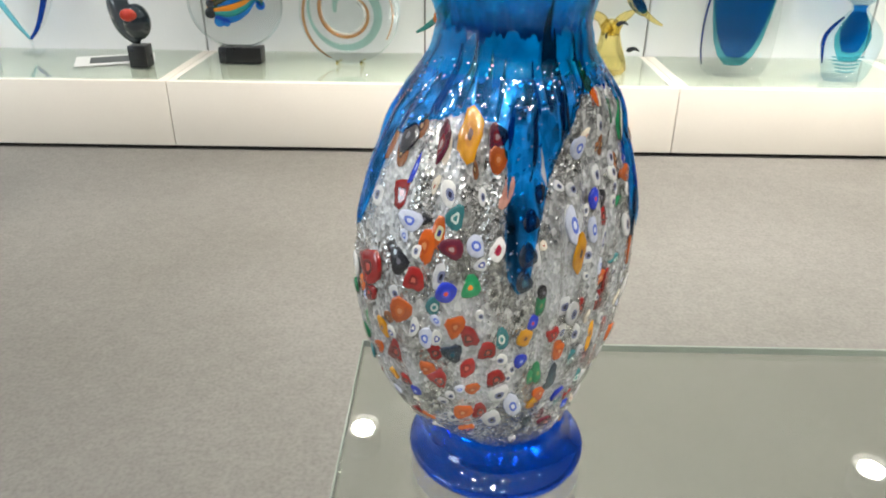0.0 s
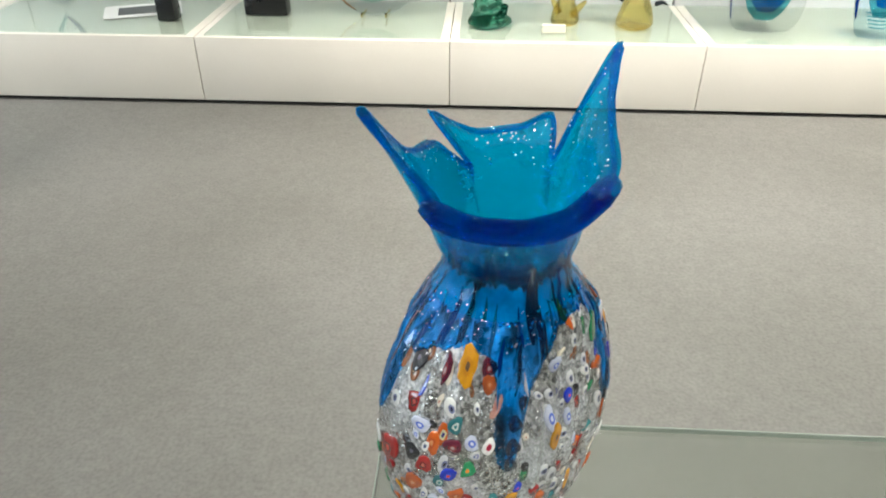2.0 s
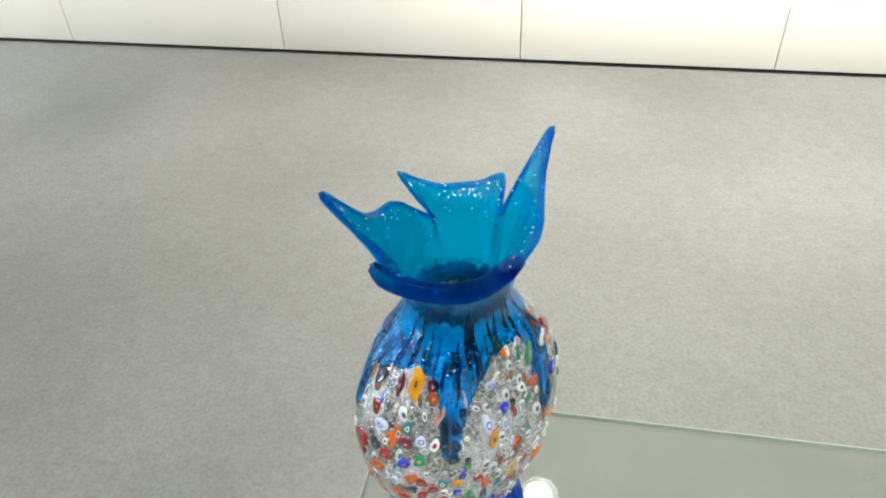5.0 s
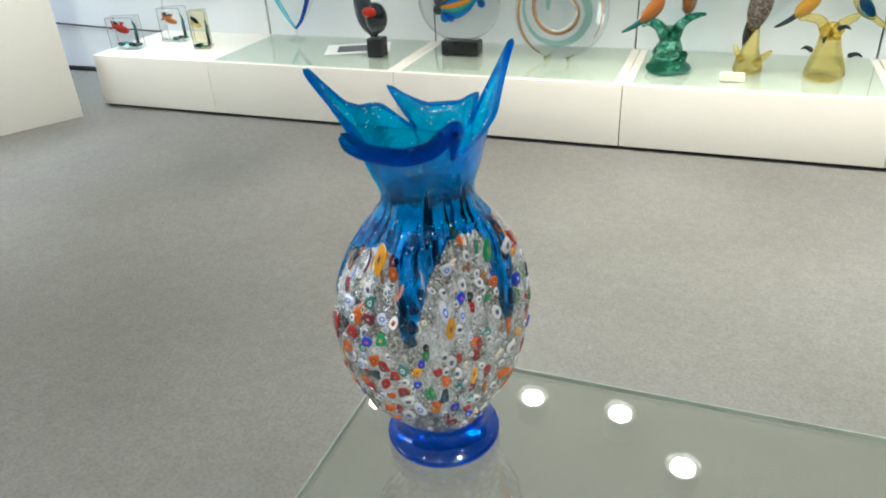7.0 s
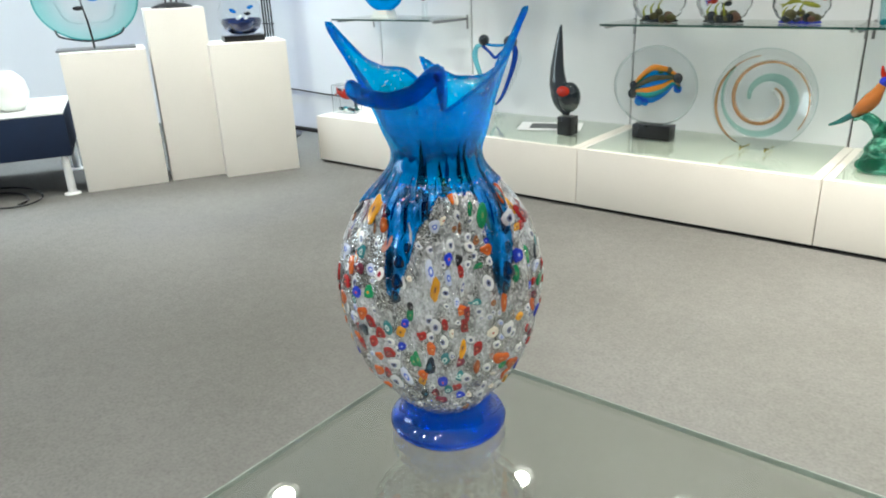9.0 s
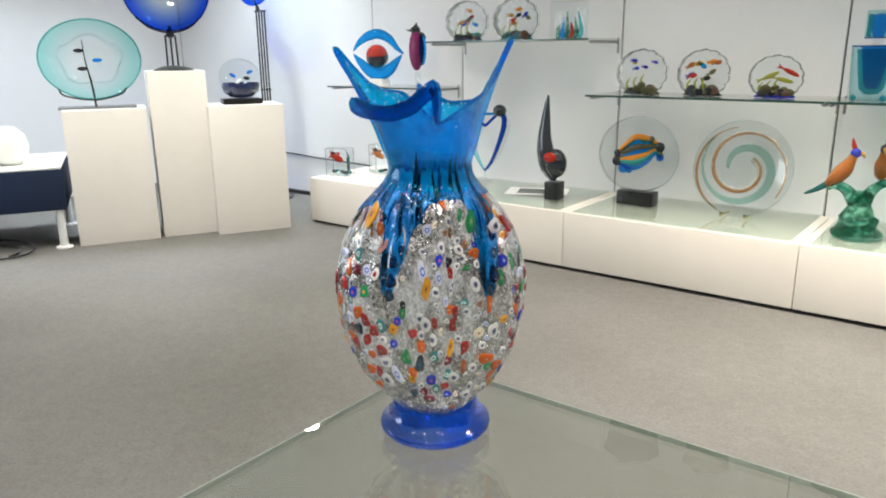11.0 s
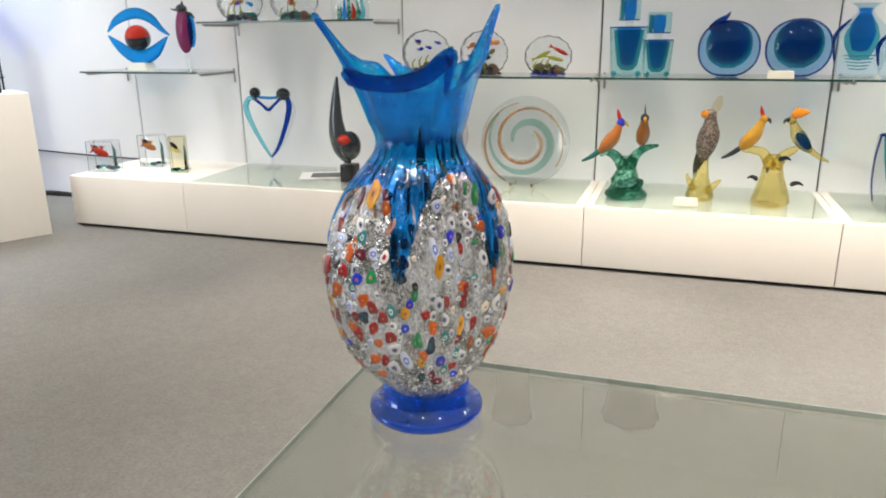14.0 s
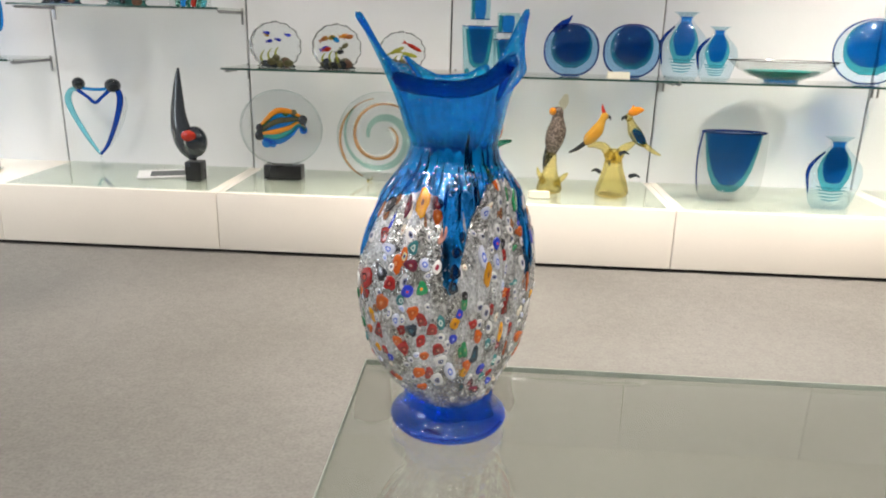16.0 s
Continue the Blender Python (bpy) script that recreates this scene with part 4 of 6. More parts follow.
set_canes("teal", (-116, 178, 9.4, 11.4), (-111, 229, 9.0, 13.3), (-93, 155, 8.8, 15.3), (-51, 120, 11.2, 14.1), (-49, 79, 10.2, 13.2), (-38, 98, 10.6, 11.8), (-25, 181, 12.5, 6.0))
set_canes("sky", (-125, 226, 12.9, 10.3), (-119, 157, 8.4, 13.6), (-104, 213, 12.2, 11.1), (-87, 98, 11.4, 19.2), (-59, 215, 10.9, 19.5), (-55, 257, 9.6, 12.4), (-45, 208, 8.7, 13.3))
set_canes("flower", (-116, 220, 10.2, 15.4))
set_canes("orange", (-137, 141, 7.1, 8.7), (-127, 88, 7.5, 9.5), (-120, 134, 8.7, 12.0), (-120, 213, 10.9, 17.3), (-111, 79, 9.4, 10.2), (-110, 99, 9.7, 13.9), (-109, 167, 10.1, 13.3), (-105, 118, 8.1, 11.4), (-71, 103, 9.1, 11.8), (-62, 135, 9.3, 14.6), (-61, 132, 9.1, 14.3), (-41, 289, 7.5, 23.7), (-37, 174, 12.0, 13.1), (-13, 231, 10.5, 10.0), (-1, 111, 14.6, 13.9), (12, 85, 9.1, 18.1), (13, 98, 12.5, 13.7), (22, 161, 7.8, 15.2))
set_canes("eyeplum", (-96, 211, 7.6, 12.9))
set_canes("bluered", (-112, 188, 10.9, 11.9), (-80, 162, 8.1, 9.0), (-54, 92, 10.3, 13.6), (-44, 226, 8.6, 11.7))
set_canes("greeneye", (-105, 190, 11.0, 13.3))
set_canes("white", (-131, 155, 6.8, 10.1), (-122, 164, 5.3, 12.8), (-115, 158, 6.4, 11.1), (-44, 124, 6.8, 9.9), (-34, 197, 4.5, 22.5), (-24, 285, 5.6, 15.8), (-15, 163, 7.0, 7.4))
set_canes("ink", (-110, 148, 10.8, 13.1), (-75, 74, 11.7, 14.5), (-65, 112, 11.1, 19.7), (27, 213, 8.1, 14.6))
set_canes("green", (-78, 118, 7.8, 11.7), (-76, 171, 8.9, 13.2), (-74, 121, 8.8, 16.5), (-21, 272, 6.8, 16.1), (-19, 216, 13.5, 5.7), (-12, 263, 11.0, 21.5), (3, 100, 11.2, 9.7), (8, 200, 10.0, 16.2), (19, 214, 10.6, 17.9))

# the rest, out of a jar: mixed ones round the sides, small pale ones between the others in front
KINDS = ["white"] * 2 + ["eye"] * 5 + ["sky"] * 2 + ["red"] * 6 + ["plum"] * 2 + ["orange"] * 5 + ["blue"] * 3 + ["black"] * 2 + ["yellow"] * 2 + ["green"] * 3 + ["teal"] * 2 + ["rust", "brown", "bluered"]
tries = 0
while len(placed) < 292 and tries < 30000:
    tries += 1
    phi, h = radians(rnd.uniform(-178, 66)), rnd.uniform(0.05, 0.262)
    front = radians(-143) < phi < radians(22)
    if h > blue_edge(phi) - 0.006 or rnd.random() > radius_at(h) / 0.094 or (front and rnd.random() < 0.5):
        continue
    size = rnd.uniform(0.0045, 0.0065) if front else rnd.uniform(0.0072, 0.0112)
    long = rnd.uniform(1.0, 1.5) + max(0.0, h - 0.2) * 12
    p = vase_point(phi, h)
    if any((p - q).length < (size / 2 + r) * (0.98 if front else 0.85) for q, r in placed):
        continue
    set_cane(rnd.choice(["eye", "white", "ivory", "sky", "eye", "brown"] if front else KINDS), phi, h, size, long, rnd.uniform(-0.9, 0.9), rnd, 0.2)
    placed.append((p, size / 2 * math.sqrt(long)))

back = []
for _ in range(2600):
    phi, h = radians(rnd.uniform(63, 181)), rnd.uniform(0.046, 0.26)
    p = vase_point(phi, h)
    if h > blue_edge(phi) - 0.006 or any((p - q).length < 0.0115 for q in back):
        continue
    back.append(p)
    n, up = vase_normal(phi, h)
    size = rnd.uniform(0.007, 0.0115)
    turn = Matrix((up.cross(n).normalized(), up, n)).transposed().to_4x4()
    back_piece = bmesh.new()
    back_piece.from_mesh(rnd.choice(CANE_MESHES["red"]))
    moved(back_piece, Matrix.Translation(p) @ turn @ Matrix.Diagonal((size, size * rnd.uniform(1, 1.5), size * 0.6, 1)))
    BACK.append((back_piece, rnd.randrange(6)))
joined = part("back_murrine", merged(BACK), [CANE_GLASS[CANES[k][0]] for k in ("white", "red", "orange", "blue", "eye", "green")], vase, "scattered millefiori on the far side")
joined["kind"] = "stuff"

# slivers of cane drawn out under the blue glass, some up into the neck
SLIVER_GLASS = [CANE_GLASS[CANES["ink"][0]], surface("midnight_sliver", (0.010, 0.045, 0.12), 0.2), surface("teal_sliver", (0.03, 0.13, 0.13), 0.2), surface("pale_sliver", (0.62, 0.66, 0.68), 0.15, 0.5)]


def sliver(phi, low, high, wide, m, lean=0.0):
    """A strip that follows the wall of the vase, thick in the middle and pointed above."""
    rows = []
    for s in np.linspace(0, 1, 12):
        h, w = low + (high - low) * float(s), wide * (0.25 + 0.75 * math.sin(min(1.0, s * 2.2) * math.pi / 2)) * (1 - max(0.0, float(s) - 0.3) / 0.7) ** 0.8 + 0.0003
        w *= 1 + 0.35 * noise.noise(Vector((phi * 9, h * 160, 0)))
        mid = phi + lean * float(s) + 0.03 * noise.noise(Vector((phi * 7, h * 70, 3)))
        rows.append([vase_point(mid + w / 2 * math.cos(k * math.pi / 4) / radius_at(h), h, 0.0003 + 0.0007 * math.sin(k * math.pi / 4), False) for k in range(8)])
    part("sliver", sheet_mesh(rows), m, vase)


for deg, low, high, mm in ((-72, 0.278, 0.336, 8), (-66, 0.262, 0.318, 7), (-24, 0.284, 0.330, 6), (-15, 0.278, 0.334, 5), (-118, 0.280, 0.312, 5), (-46, 0.286, 0.315, 6), (-83, 0.240, 0.296, 8), (8, 0.262, 0.322, 7),
                           (60, 0.27, 0.318, 7), (128, 0.26, 0.32, 7), (-158, 0.24, 0.31, 7)):
    sliver(radians(deg), low, high, mm / 1000, SLIVER_GLASS[0], rnd.uniform(-0.05, 0.05))
for k in range(54):
    phi = -math.pi + 2 * math.pi * (k + rnd.uniform(-0.35, 0.35)) / 54
    low = max(blue_edge(phi) + 0.003, rnd.uniform(0.235, 0.285))
    if low < 0.289:
        sliver(phi, low, low + rnd.uniform(0.016, 0.034), rnd.uniform(0.002, 0.005), SLIVER_GLASS[rnd.choice((0, 1, 1, 2, 2, 3))], rnd.uniform(-0.06, 0.06))
for deg, h, mm, long in ((-83, 0.224, 9, 1.3), (-84, 0.205, 10, 1.4), (-85, 0.19, 9, 1.5), (-79, 0.237, 8, 1.2), (1, 0.206, 12, 1.5), (5, 0.228, 9, 1.2), (-2, 0.19, 8, 1.6), (8, 0.245, 8, 1.3)):
    set_cane("ink", radians(deg), h, mm / 1000, long, 0.1, rnd)

# ---- glass on the plinths and shelves ----
ON_PLINTH = PLINTH_H + 0.0068
ON_BOARD = PLINTH_H + 0.0004
ON_SHELF = 0.9306


def figurine(name, at, pieces, materials, label, category, turn=0.0):
    """A glass figure, one mesh."""
    ob = link_mesh(name, merged(pieces), materials)
    ob.matrix_world = pose(*at, 0, 0, turn)
    return tagged(ob, label, category)


def heart_sculpture():
    h = thing("heart_sculpture", pose(-1.955, 4.07, ON_PLINTH) @ Matrix.Scale(1.06, 4), "open glass heart of two blue strands with dark knobs", "sculpture")
    part("stand", merged([(block(0.09, 0.07, 0.012, (0, 0, 0), 0.003), 0), (block(0.012, 0.012, 0.075, (0.0, 0.0, 0.012), 0.002), 0)]), CRYSTAL, h, "clear acrylic stand")
    part("left_strand", rod([(-0.005, 0, 0.068, 0.007), (-0.06, 0, 0.15, 0.012), (-0.125, 0, 0.27, 0.015), (-0.155, 0, 0.36, 0.018), (-0.135, 0, 0.415, 0.015), (-0.10, 0, 0.425, 0.012)], 8, 12), CYAN, h, "pale cyan strand")
    part("right_strand", rod([(0.0, 0, 0.068, 0.007), (0.05, 0, 0.13, 0.011), (0.105, 0, 0.25, 0.014), (0.14, 0, 0.36, 0.017), (0.135, 0, 0.42, 0.016), (0.10, 0, 0.435, 0.012)], 8, 12), RIM_NAVY, h, "navy strand")
    part("right_casing", rod([(0.02, 0.004, 0.08, 0.006), (0.075, 0.004, 0.15, 0.012), (0.13, 0.004, 0.25, 0.016), (0.165, 0.004, 0.345, 0.016), (0.16, 0.004, 0.40, 0.010)], 8, 10), CRYSTAL, h, "clear glass casing")
    part("top_band", rod([(-0.10, 0, 0.425, 0.011), (-0.04, -0.004, 0.385, 0.009), (0.0, -0.004, 0.355, 0.010), (0.04, 0, 0.385, 0.009), (0.10, 0, 0.435, 0.011)], 8, 10), RIM_NAVY, h)
    part("link", rod([(-0.09, 0.004, 0.432, 0.008), (0.0, 0.006, 0.425, 0.009), (0.09, 0.004, 0.432, 0.008)], 6, 10), SKYBLUE, h)
    part("knob", ball(0.034, (-0.085, 0, 0.455)), SMOKE, h, "smoke black glass knob")
    part("knob", ball(0.038, (0.108, 0, 0.45), sx=1.15), SMOKE, h, "smoke black glass knob")


def flame_sculpture():
    f = thing("flame_sculpture", pose(-1.285, 3.79, ON_PLINTH), "tall smoke black glass flame with a red-hearted knot", "sculpture")
    part("base", block(0.088, 0.088, 0.105, (0.02, 0, 0), 0.004), BLACK, f, "black lacquered block")
    part("flame", rod([(0.015, 0, 0.125, 0.030), (-0.02, 0, 0.19, 0.056), (-0.045, 0, 0.27, 0.056), (-0.055, 0, 0.36, 0.043), (-0.05, 0, 0.46, 0.030), (-0.043, 0, 0.55, 0.017), (-0.036, 0, 0.605, 0.006)], 8, 18, 0.7), SLATE, f, "slate grey glass flame")
    knot = part("knot", ball(0.072, (0.035, -0.015, 0.215), sx=0.92, sy=0.75, sz=1.18), SMOKE, f)
    part("red_heart", ball(0.036, (0.018, -0.060, 0.252), sx=1.15, sy=0.45, sz=0.85), RED, knot, "glowing orange red spot")


def leaflet():
    ob = thing("leaflet", pose(-1.46, 3.93, ON_PLINTH, 0, 0, 22), "dark printed leaflet lying open on white paper", "leaflet")
    part("paper", block(0.38, 0.24, 0.0016, (0, 0, 0), 0), WHITE_METAL, ob, "white paper")
    part("printed_page", block(0.20, 0.14, 0.0016, (-0.02, 0.0, 0.0018), 0), PRINT, ob, "dark grey printed page")


def banded_disc():
    d = thing("glass_disc", pose(-0.80, 3.92, ON_PLINTH), "clear glass disc with a swirled orange and blue motif", "sculpture")
    part("base", block(0.215, 0.09, 0.078, (0, 0, 0), 0.004), BLACK, d, "black lacquered block")
    disc = part("disc", moved(prism(ring_points(0.232, 0.212, 56), 0.036, 0.010), Matrix.Translation((-0.01, 0, 0.283))), CRYSTAL, d, "clear thick glass disc")
    part("rim", rod([(-0.01 + 0.231 * math.cos(a), 0.0, 0.283 + 0.211 * math.sin(a), 0.0055) for a in np.linspace(0, 2 * math.pi, 64, endpoint=False)], 1, 8, closed=True, up=(0, 1, 0)), CRYSTAL_EDGE, disc)
    colours = [CREST, SKYBLUE, OLIVE, COBALT, CREST, TEAL_BOWL, COBALT]
    for i, m in enumerate(colours):
        v = 0.062 - i * 0.021
        bow = 0.045 * (1 - i / 3.0)
        pts = [(-0.135, 0.002, -0.035 + v * 0.25, 0.010), (-0.085, -0.002, -0.01 + v * 0.8, 0.0145), (-0.02, -0.003, 0.012 + v + bow * 0.5, 0.0165), (0.05, -0.002, 0.03 + v * 0.9 + bow * 0.2, 0.0150),
               (0.10, 0.0, 0.045 + v * 0.45, 0.012), (0.135, 0.002, 0.02 + v * 0.55, 0.010)]
        part("band", moved(rod(pts, 6, 10, 0.35), Matrix.Translation((-0.01, 0, 0.283))), m, disc)
    for x, z, r, m in ((-0.125, -0.045, 0.03, SMOKE), (-0.085, -0.085, 0.03, COBALT), (-0.05, -0.09, 0.022, COBALT), (0.125, 0.05, 0.030, SMOKE), (0.128, -0.005, 0.026, COBALT), (0.075, 0.088, 0.022, OLIVE), (0.03, 0.088, 0.022, AMBER), (-0.12, 0.0, 0.026, SMOKE)):
        part("lobe", ball(r * 0.92, (x - 0.01, -0.001, 0.283 + z), sy=0.3, detail=12), m, disc)


def spiral_plate():
    p = thing("spiral_plate", pose(-0.245, 3.90, ON_PLINTH) @ Matrix.Scale(1.0, 4), "clear glass plate with an orange and aqua spiral", "plate")
    lean = Matrix.Translation((0, 0.03, 0.252)) @ Matrix.Rotation(radians(-9), 4, "X") @ Matrix.Rotation(radians(90), 4, "X")
    dish = [(0.0, 0.030), (0.07, 0.028), (0.15, 0.020), (0.215, 0.006), (0.246, -0.006), (0.249, -0.001), (0.218, 0.012), (0.15, 0.026), (0.07, 0.034), (0.0, 0.036)]
    plate = part("dish", moved(turned([(r, -h) for r, h in dish], 72), lean), CRYSTAL, p, "clear shallow glass dish")
    part("rim", moved(rod([(0.248 * math.cos(a), 0.248 * math.sin(a), 0.004, 0.0035) for a in np.linspace(0, 2 * math.pi, 72, endpoint=False)], 1, 8, closed=True, up=(0, 0, 1)), lean), CRYSTAL_EDGE, plate)

    def spiral(start, stop, turns, first, w, m, lift):
        pts = []
        for s in np.linspace(0, 1, 60):
            r, a = start + (stop - start) * s, first + turns * 2 * math.pi * s
            z = float(np.interp(r, [0, 0.07, 0.15, 0.215, 0.246], [-0.028, -0.026, -0.018, -0.004, 0.008])) + lift
            pts.append((r * math.cos(a), r * math.sin(a), z, w * (0.35 + 0.65 * math.sin(math.pi * min(1, s * 1.1 + 0.05)))))
        part("spiral_band", moved(rod(pts, 1, 10, 0.28, up=(0, 0, 1)), lean), m, plate)

    spiral(0.070, 0.226, -1.25, 0.95, 0.0095, ORANGE_BAND, 0.003)
    spiral(0.075, 0.220, -1.12, math.pi, 0.022, AQUA_BAND, 0.002)
    spiral(0.055, 0.225, -1.15, 0.9, 0.014, MILK_BAND, 0.0015)
    spiral(0.243, 0.215, -0.40, 4.3, 0.0075, ORANGE_BAND, 0.003)
    for sx in (-0.06, 0.06):
        part("stand_foot", rod([(sx, -0.06, 0.008, 0.005), (sx, -0.065, 0.028, 0.005), (sx, -0.02, 0.012, 0.005), (sx, 0.09, 0.006, 0.005)], 5, 8), GOLD, p, "small clear easel foot")


def bird(at, heading, s, body, wing, head, crest, beak=2, tail=None):
    """Pieces of a perched glass bird: material indices for body, wing, head, crest."""
    m = Matrix.Translation(at) @ Matrix.Rotation(heading, 4, "Z") @ Matrix.Scale(s, 4)
    tail = wing if tail is None else tail
    out = [(rod([(-0.055, 0, -0.03, 0.018), (-0.025, 0, 0.0, 0.034), (0.01, 0, 0.045, 0.038), (0.03, 0, 0.085, 0.026), (0.042, 0, 0.115, 0.020)], 6, 14), body),
           (rod([(-0.045, 0, -0.02, 0.016), (-0.10, 0, -0.06, 0.013), (-0.15, 0, -0.085, 0.006)], 5, 10, 0.6), tail),
           (ball(0.024, (0.05, 0, 0.128)), head),
           (rod([(0.062, 0, 0.130, 0.013), (0.083, 0, 0.122, 0.009), (0.088, 0, 0.106, 0.003)], 4, 8), beak),
           (rod([(0.046, 0, 0.145, 0.012), (0.036, 0, 0.172, 0.010), (0.030, 0, 0.20, 0.003)], 4, 8, 0.5), crest),
           (ball(0.036, (-0.02, 0.024, 0.018), sx=1.5, sy=0.35, sz=0.7, turn=Matrix.Rotation(radians(-48), 4, "Y"), detail=10), wing),
           (ball(0.036, (-0.02, -0.024, 0.018), sx=1.5, sy=0.35, sz=0.7, turn=Matrix.Rotation(radians(-48), 4, "Y"), detail=10), wing)]
    return [(moved(b, m), i) for b, i in out]


def branch(points, index, flat=1.0, sides=12):
    return (rod(points, 7, sides, flat), index)


def glass_birds():
    mats = [ORANGE, RED, AMBER, GREEN, PETROL, BROWN, INK_BLUE, SMOKE]
    tree = [(turned([(0.0, 0.0), (0.098, 0.0), (0.105, 0.012), (0.10, 0.03), (0.082, 0.05), (0.070, 0.07), (0.075, 0.09), (0.06, 0.12), (0.045, 0.15), (0.05, 0.18), (0.04, 0.21), (0.0, 0.215)], 28,
                    wobble=lambda a, i: 1 + 0.10 * math.sin(3 * a + i * 0.8)), 3),
            branch([(-0.02, 0, 0.16, 0.035), (-0.06, -0.01, 0.215, 0.026), (-0.105, -0.02, 0.235, 0.020), (-0.135, -0.02, 0.215, 0.008)], 3),
            branch([(0.01, 0, 0.16, 0.035), (0.045, 0.0, 0.225, 0.024), (0.09, 0.0, 0.26, 0.018), (0.15, 0.0, 0.275, 0.008)], 3),
            branch([(-0.085, -0.03, 0.02, 0.022), (-0.03, -0.085, 0.035, 0.026), (0.05, -0.075, 0.05, 0.024), (0.075, -0.02, 0.09, 0.018)], 3)]
    birds = bird((-0.09, -0.01, 0.265), radians(8), 0.95, 0, 0, 6, 1, 2, 4) + bird((0.07, 0.0, 0.30), radians(-82), 0.92, 5, 5, 7, 7, 2, 7)
    figurine("bird_figurine", (0.328, 3.80, ON_PLINTH), tree + birds, mats, "two orange glass birds on a green glass trunk", "figurine")
    perch = [(turned([(0.0, 0.0), (0.060, 0.0), (0.067, 0.015), (0.062, 0.05), (0.048, 0.09), (0.04, 0.12), (0.032, 0.17), (0.026, 0.24), (0.0, 0.25)], 22, wobble=lambda a, i: 1 + 0.06 * math.sin(4 * a + i)), 3),
             branch([(0.03, 0, 0.04, 0.02), (0.075, 0, 0.085, 0.014), (0.095, 0.0, 0.105, 0.006)], 3), branch([(-0.03, 0, 0.05, 0.02), (-0.06, 0, 0.1, 0.012), (-0.07, 0, 0.13, 0.005)], 3)]
    parrot = [(rod([(-0.02, 0, 0.21, 0.024), (-0.012, 0, 0.27, 0.048), (0.0, 0, 0.335, 0.052), (0.002, 0, 0.385, 0.036), (0.0, 0, 0.42, 0.028)], 6, 14), 0),
              (rod([(-0.02, 0.0, 0.26, 0.03), (-0.042, 0.01, 0.18, 0.022), (-0.052, 0.01, 0.12, 0.008)], 6, 10, 0.6), 5),
              (ball(0.032, (-0.002, 0, 0.43)), 0), (ball(0.021, (-0.028, -0.016, 0.438), detail=10), 1),
              (rod([(0.01, 0, 0.45, 0.018), (0.028, 0, 0.485, 0.024), (0.038, 0, 0.525, 0.010)], 5, 10, 0.4), 4)]
    figurine("parrot_figurine", (0.70, 3.83, ON_PLINTH), perch + [(moved(b, Matrix.Translation((0.02, 0, 0))), i) for b, i in parrot], [SPECKLE, CREST, AMBER, GOLD, CREAM, SMOKE], "speckled grey brown glass parrot on a gold glass stump", "figurine")
    trunk = [(turned([(0.0, 0.0), (0.082, 0.0), (0.090, 0.014), (0.084, 0.05), (0.072, 0.09), (0.055, 0.14), (0.045, 0.19), (0.046, 0.225), (0.03, 0.25), (0.0, 0.255)], 24, wobble=lambda a, i: 1 + 0.07 * math.sin(3 * a + i * 0.6)), 3),
             branch([(-0.01, 0, 0.19, 0.03), (-0.05, 0, 0.255, 0.024), (-0.10, 0, 0.27, 0.019), (-0.14, 0, 0.262, 0.008)], 3), branch([(0.01, 0, 0.19, 0.03), (0.045, 0, 0.25, 0.024), (0.08, 0, 0.275, 0.019), (0.105, 0, 0.29, 0.008)], 3)]
    for x, y, z, a in ((0.02, -0.05, 0.235, 0.3), (0.09, -0.02, 0.11, 0.0), (-0.07, -0.03, 0.13, 2.4), (-0.03, -0.06, 0.18, 1.3)):
        trunk += [(moved(rod([(0, 0, 0, 0.013), (0.03, 0, 0.008, 0.009), (0.055, 0, -0.004, 0.003)], 4, 8, 0.5), Matrix.Translation((x, y, z)) @ Matrix.Rotation(a, 4, "Z")), 5)]
    birds = bird((-0.11, 0, 0.305), radians(12), 0.9, 0, 0, 0, 1, 5, 5) + bird((0.105, 0, 0.305), radians(172), 0.9, 3, 6, 3, 2, 5, 3) + [(moved(rod([(0.0, 0, 0.0, 0.016), (0.035, 0, 0.016, 0.022), (0.07, 0, 0.02, 0.006)], 5, 10, 0.45), Matrix.Translation((0.062, 0, 0.44))), 7)]
    figurine("cockatoo_figurine", (1.03, 3.80, ON_PLINTH), trunk + birds, [AMBER, RED, CREST, GOLD, GOLD, SMOKE, COBALT, CREST], "two gold glass cockatoos on a gold glass trunk", "figurine")


def price_tag(x, y, z, w=0.10, turn=0.0):
    ob = link_mesh("price_tag", prism([(-w / 2, 0), (w / 2, 0), (w / 2 - 0.004, 0.036), (-w / 2 + 0.004, 0.036)], 0.028, 0.002), CARD)
    ob.matrix_world = pose(x, y, z, 0, 0, turn)
    tagged(ob, "small blank cream price tag", "price tag", "price tags")


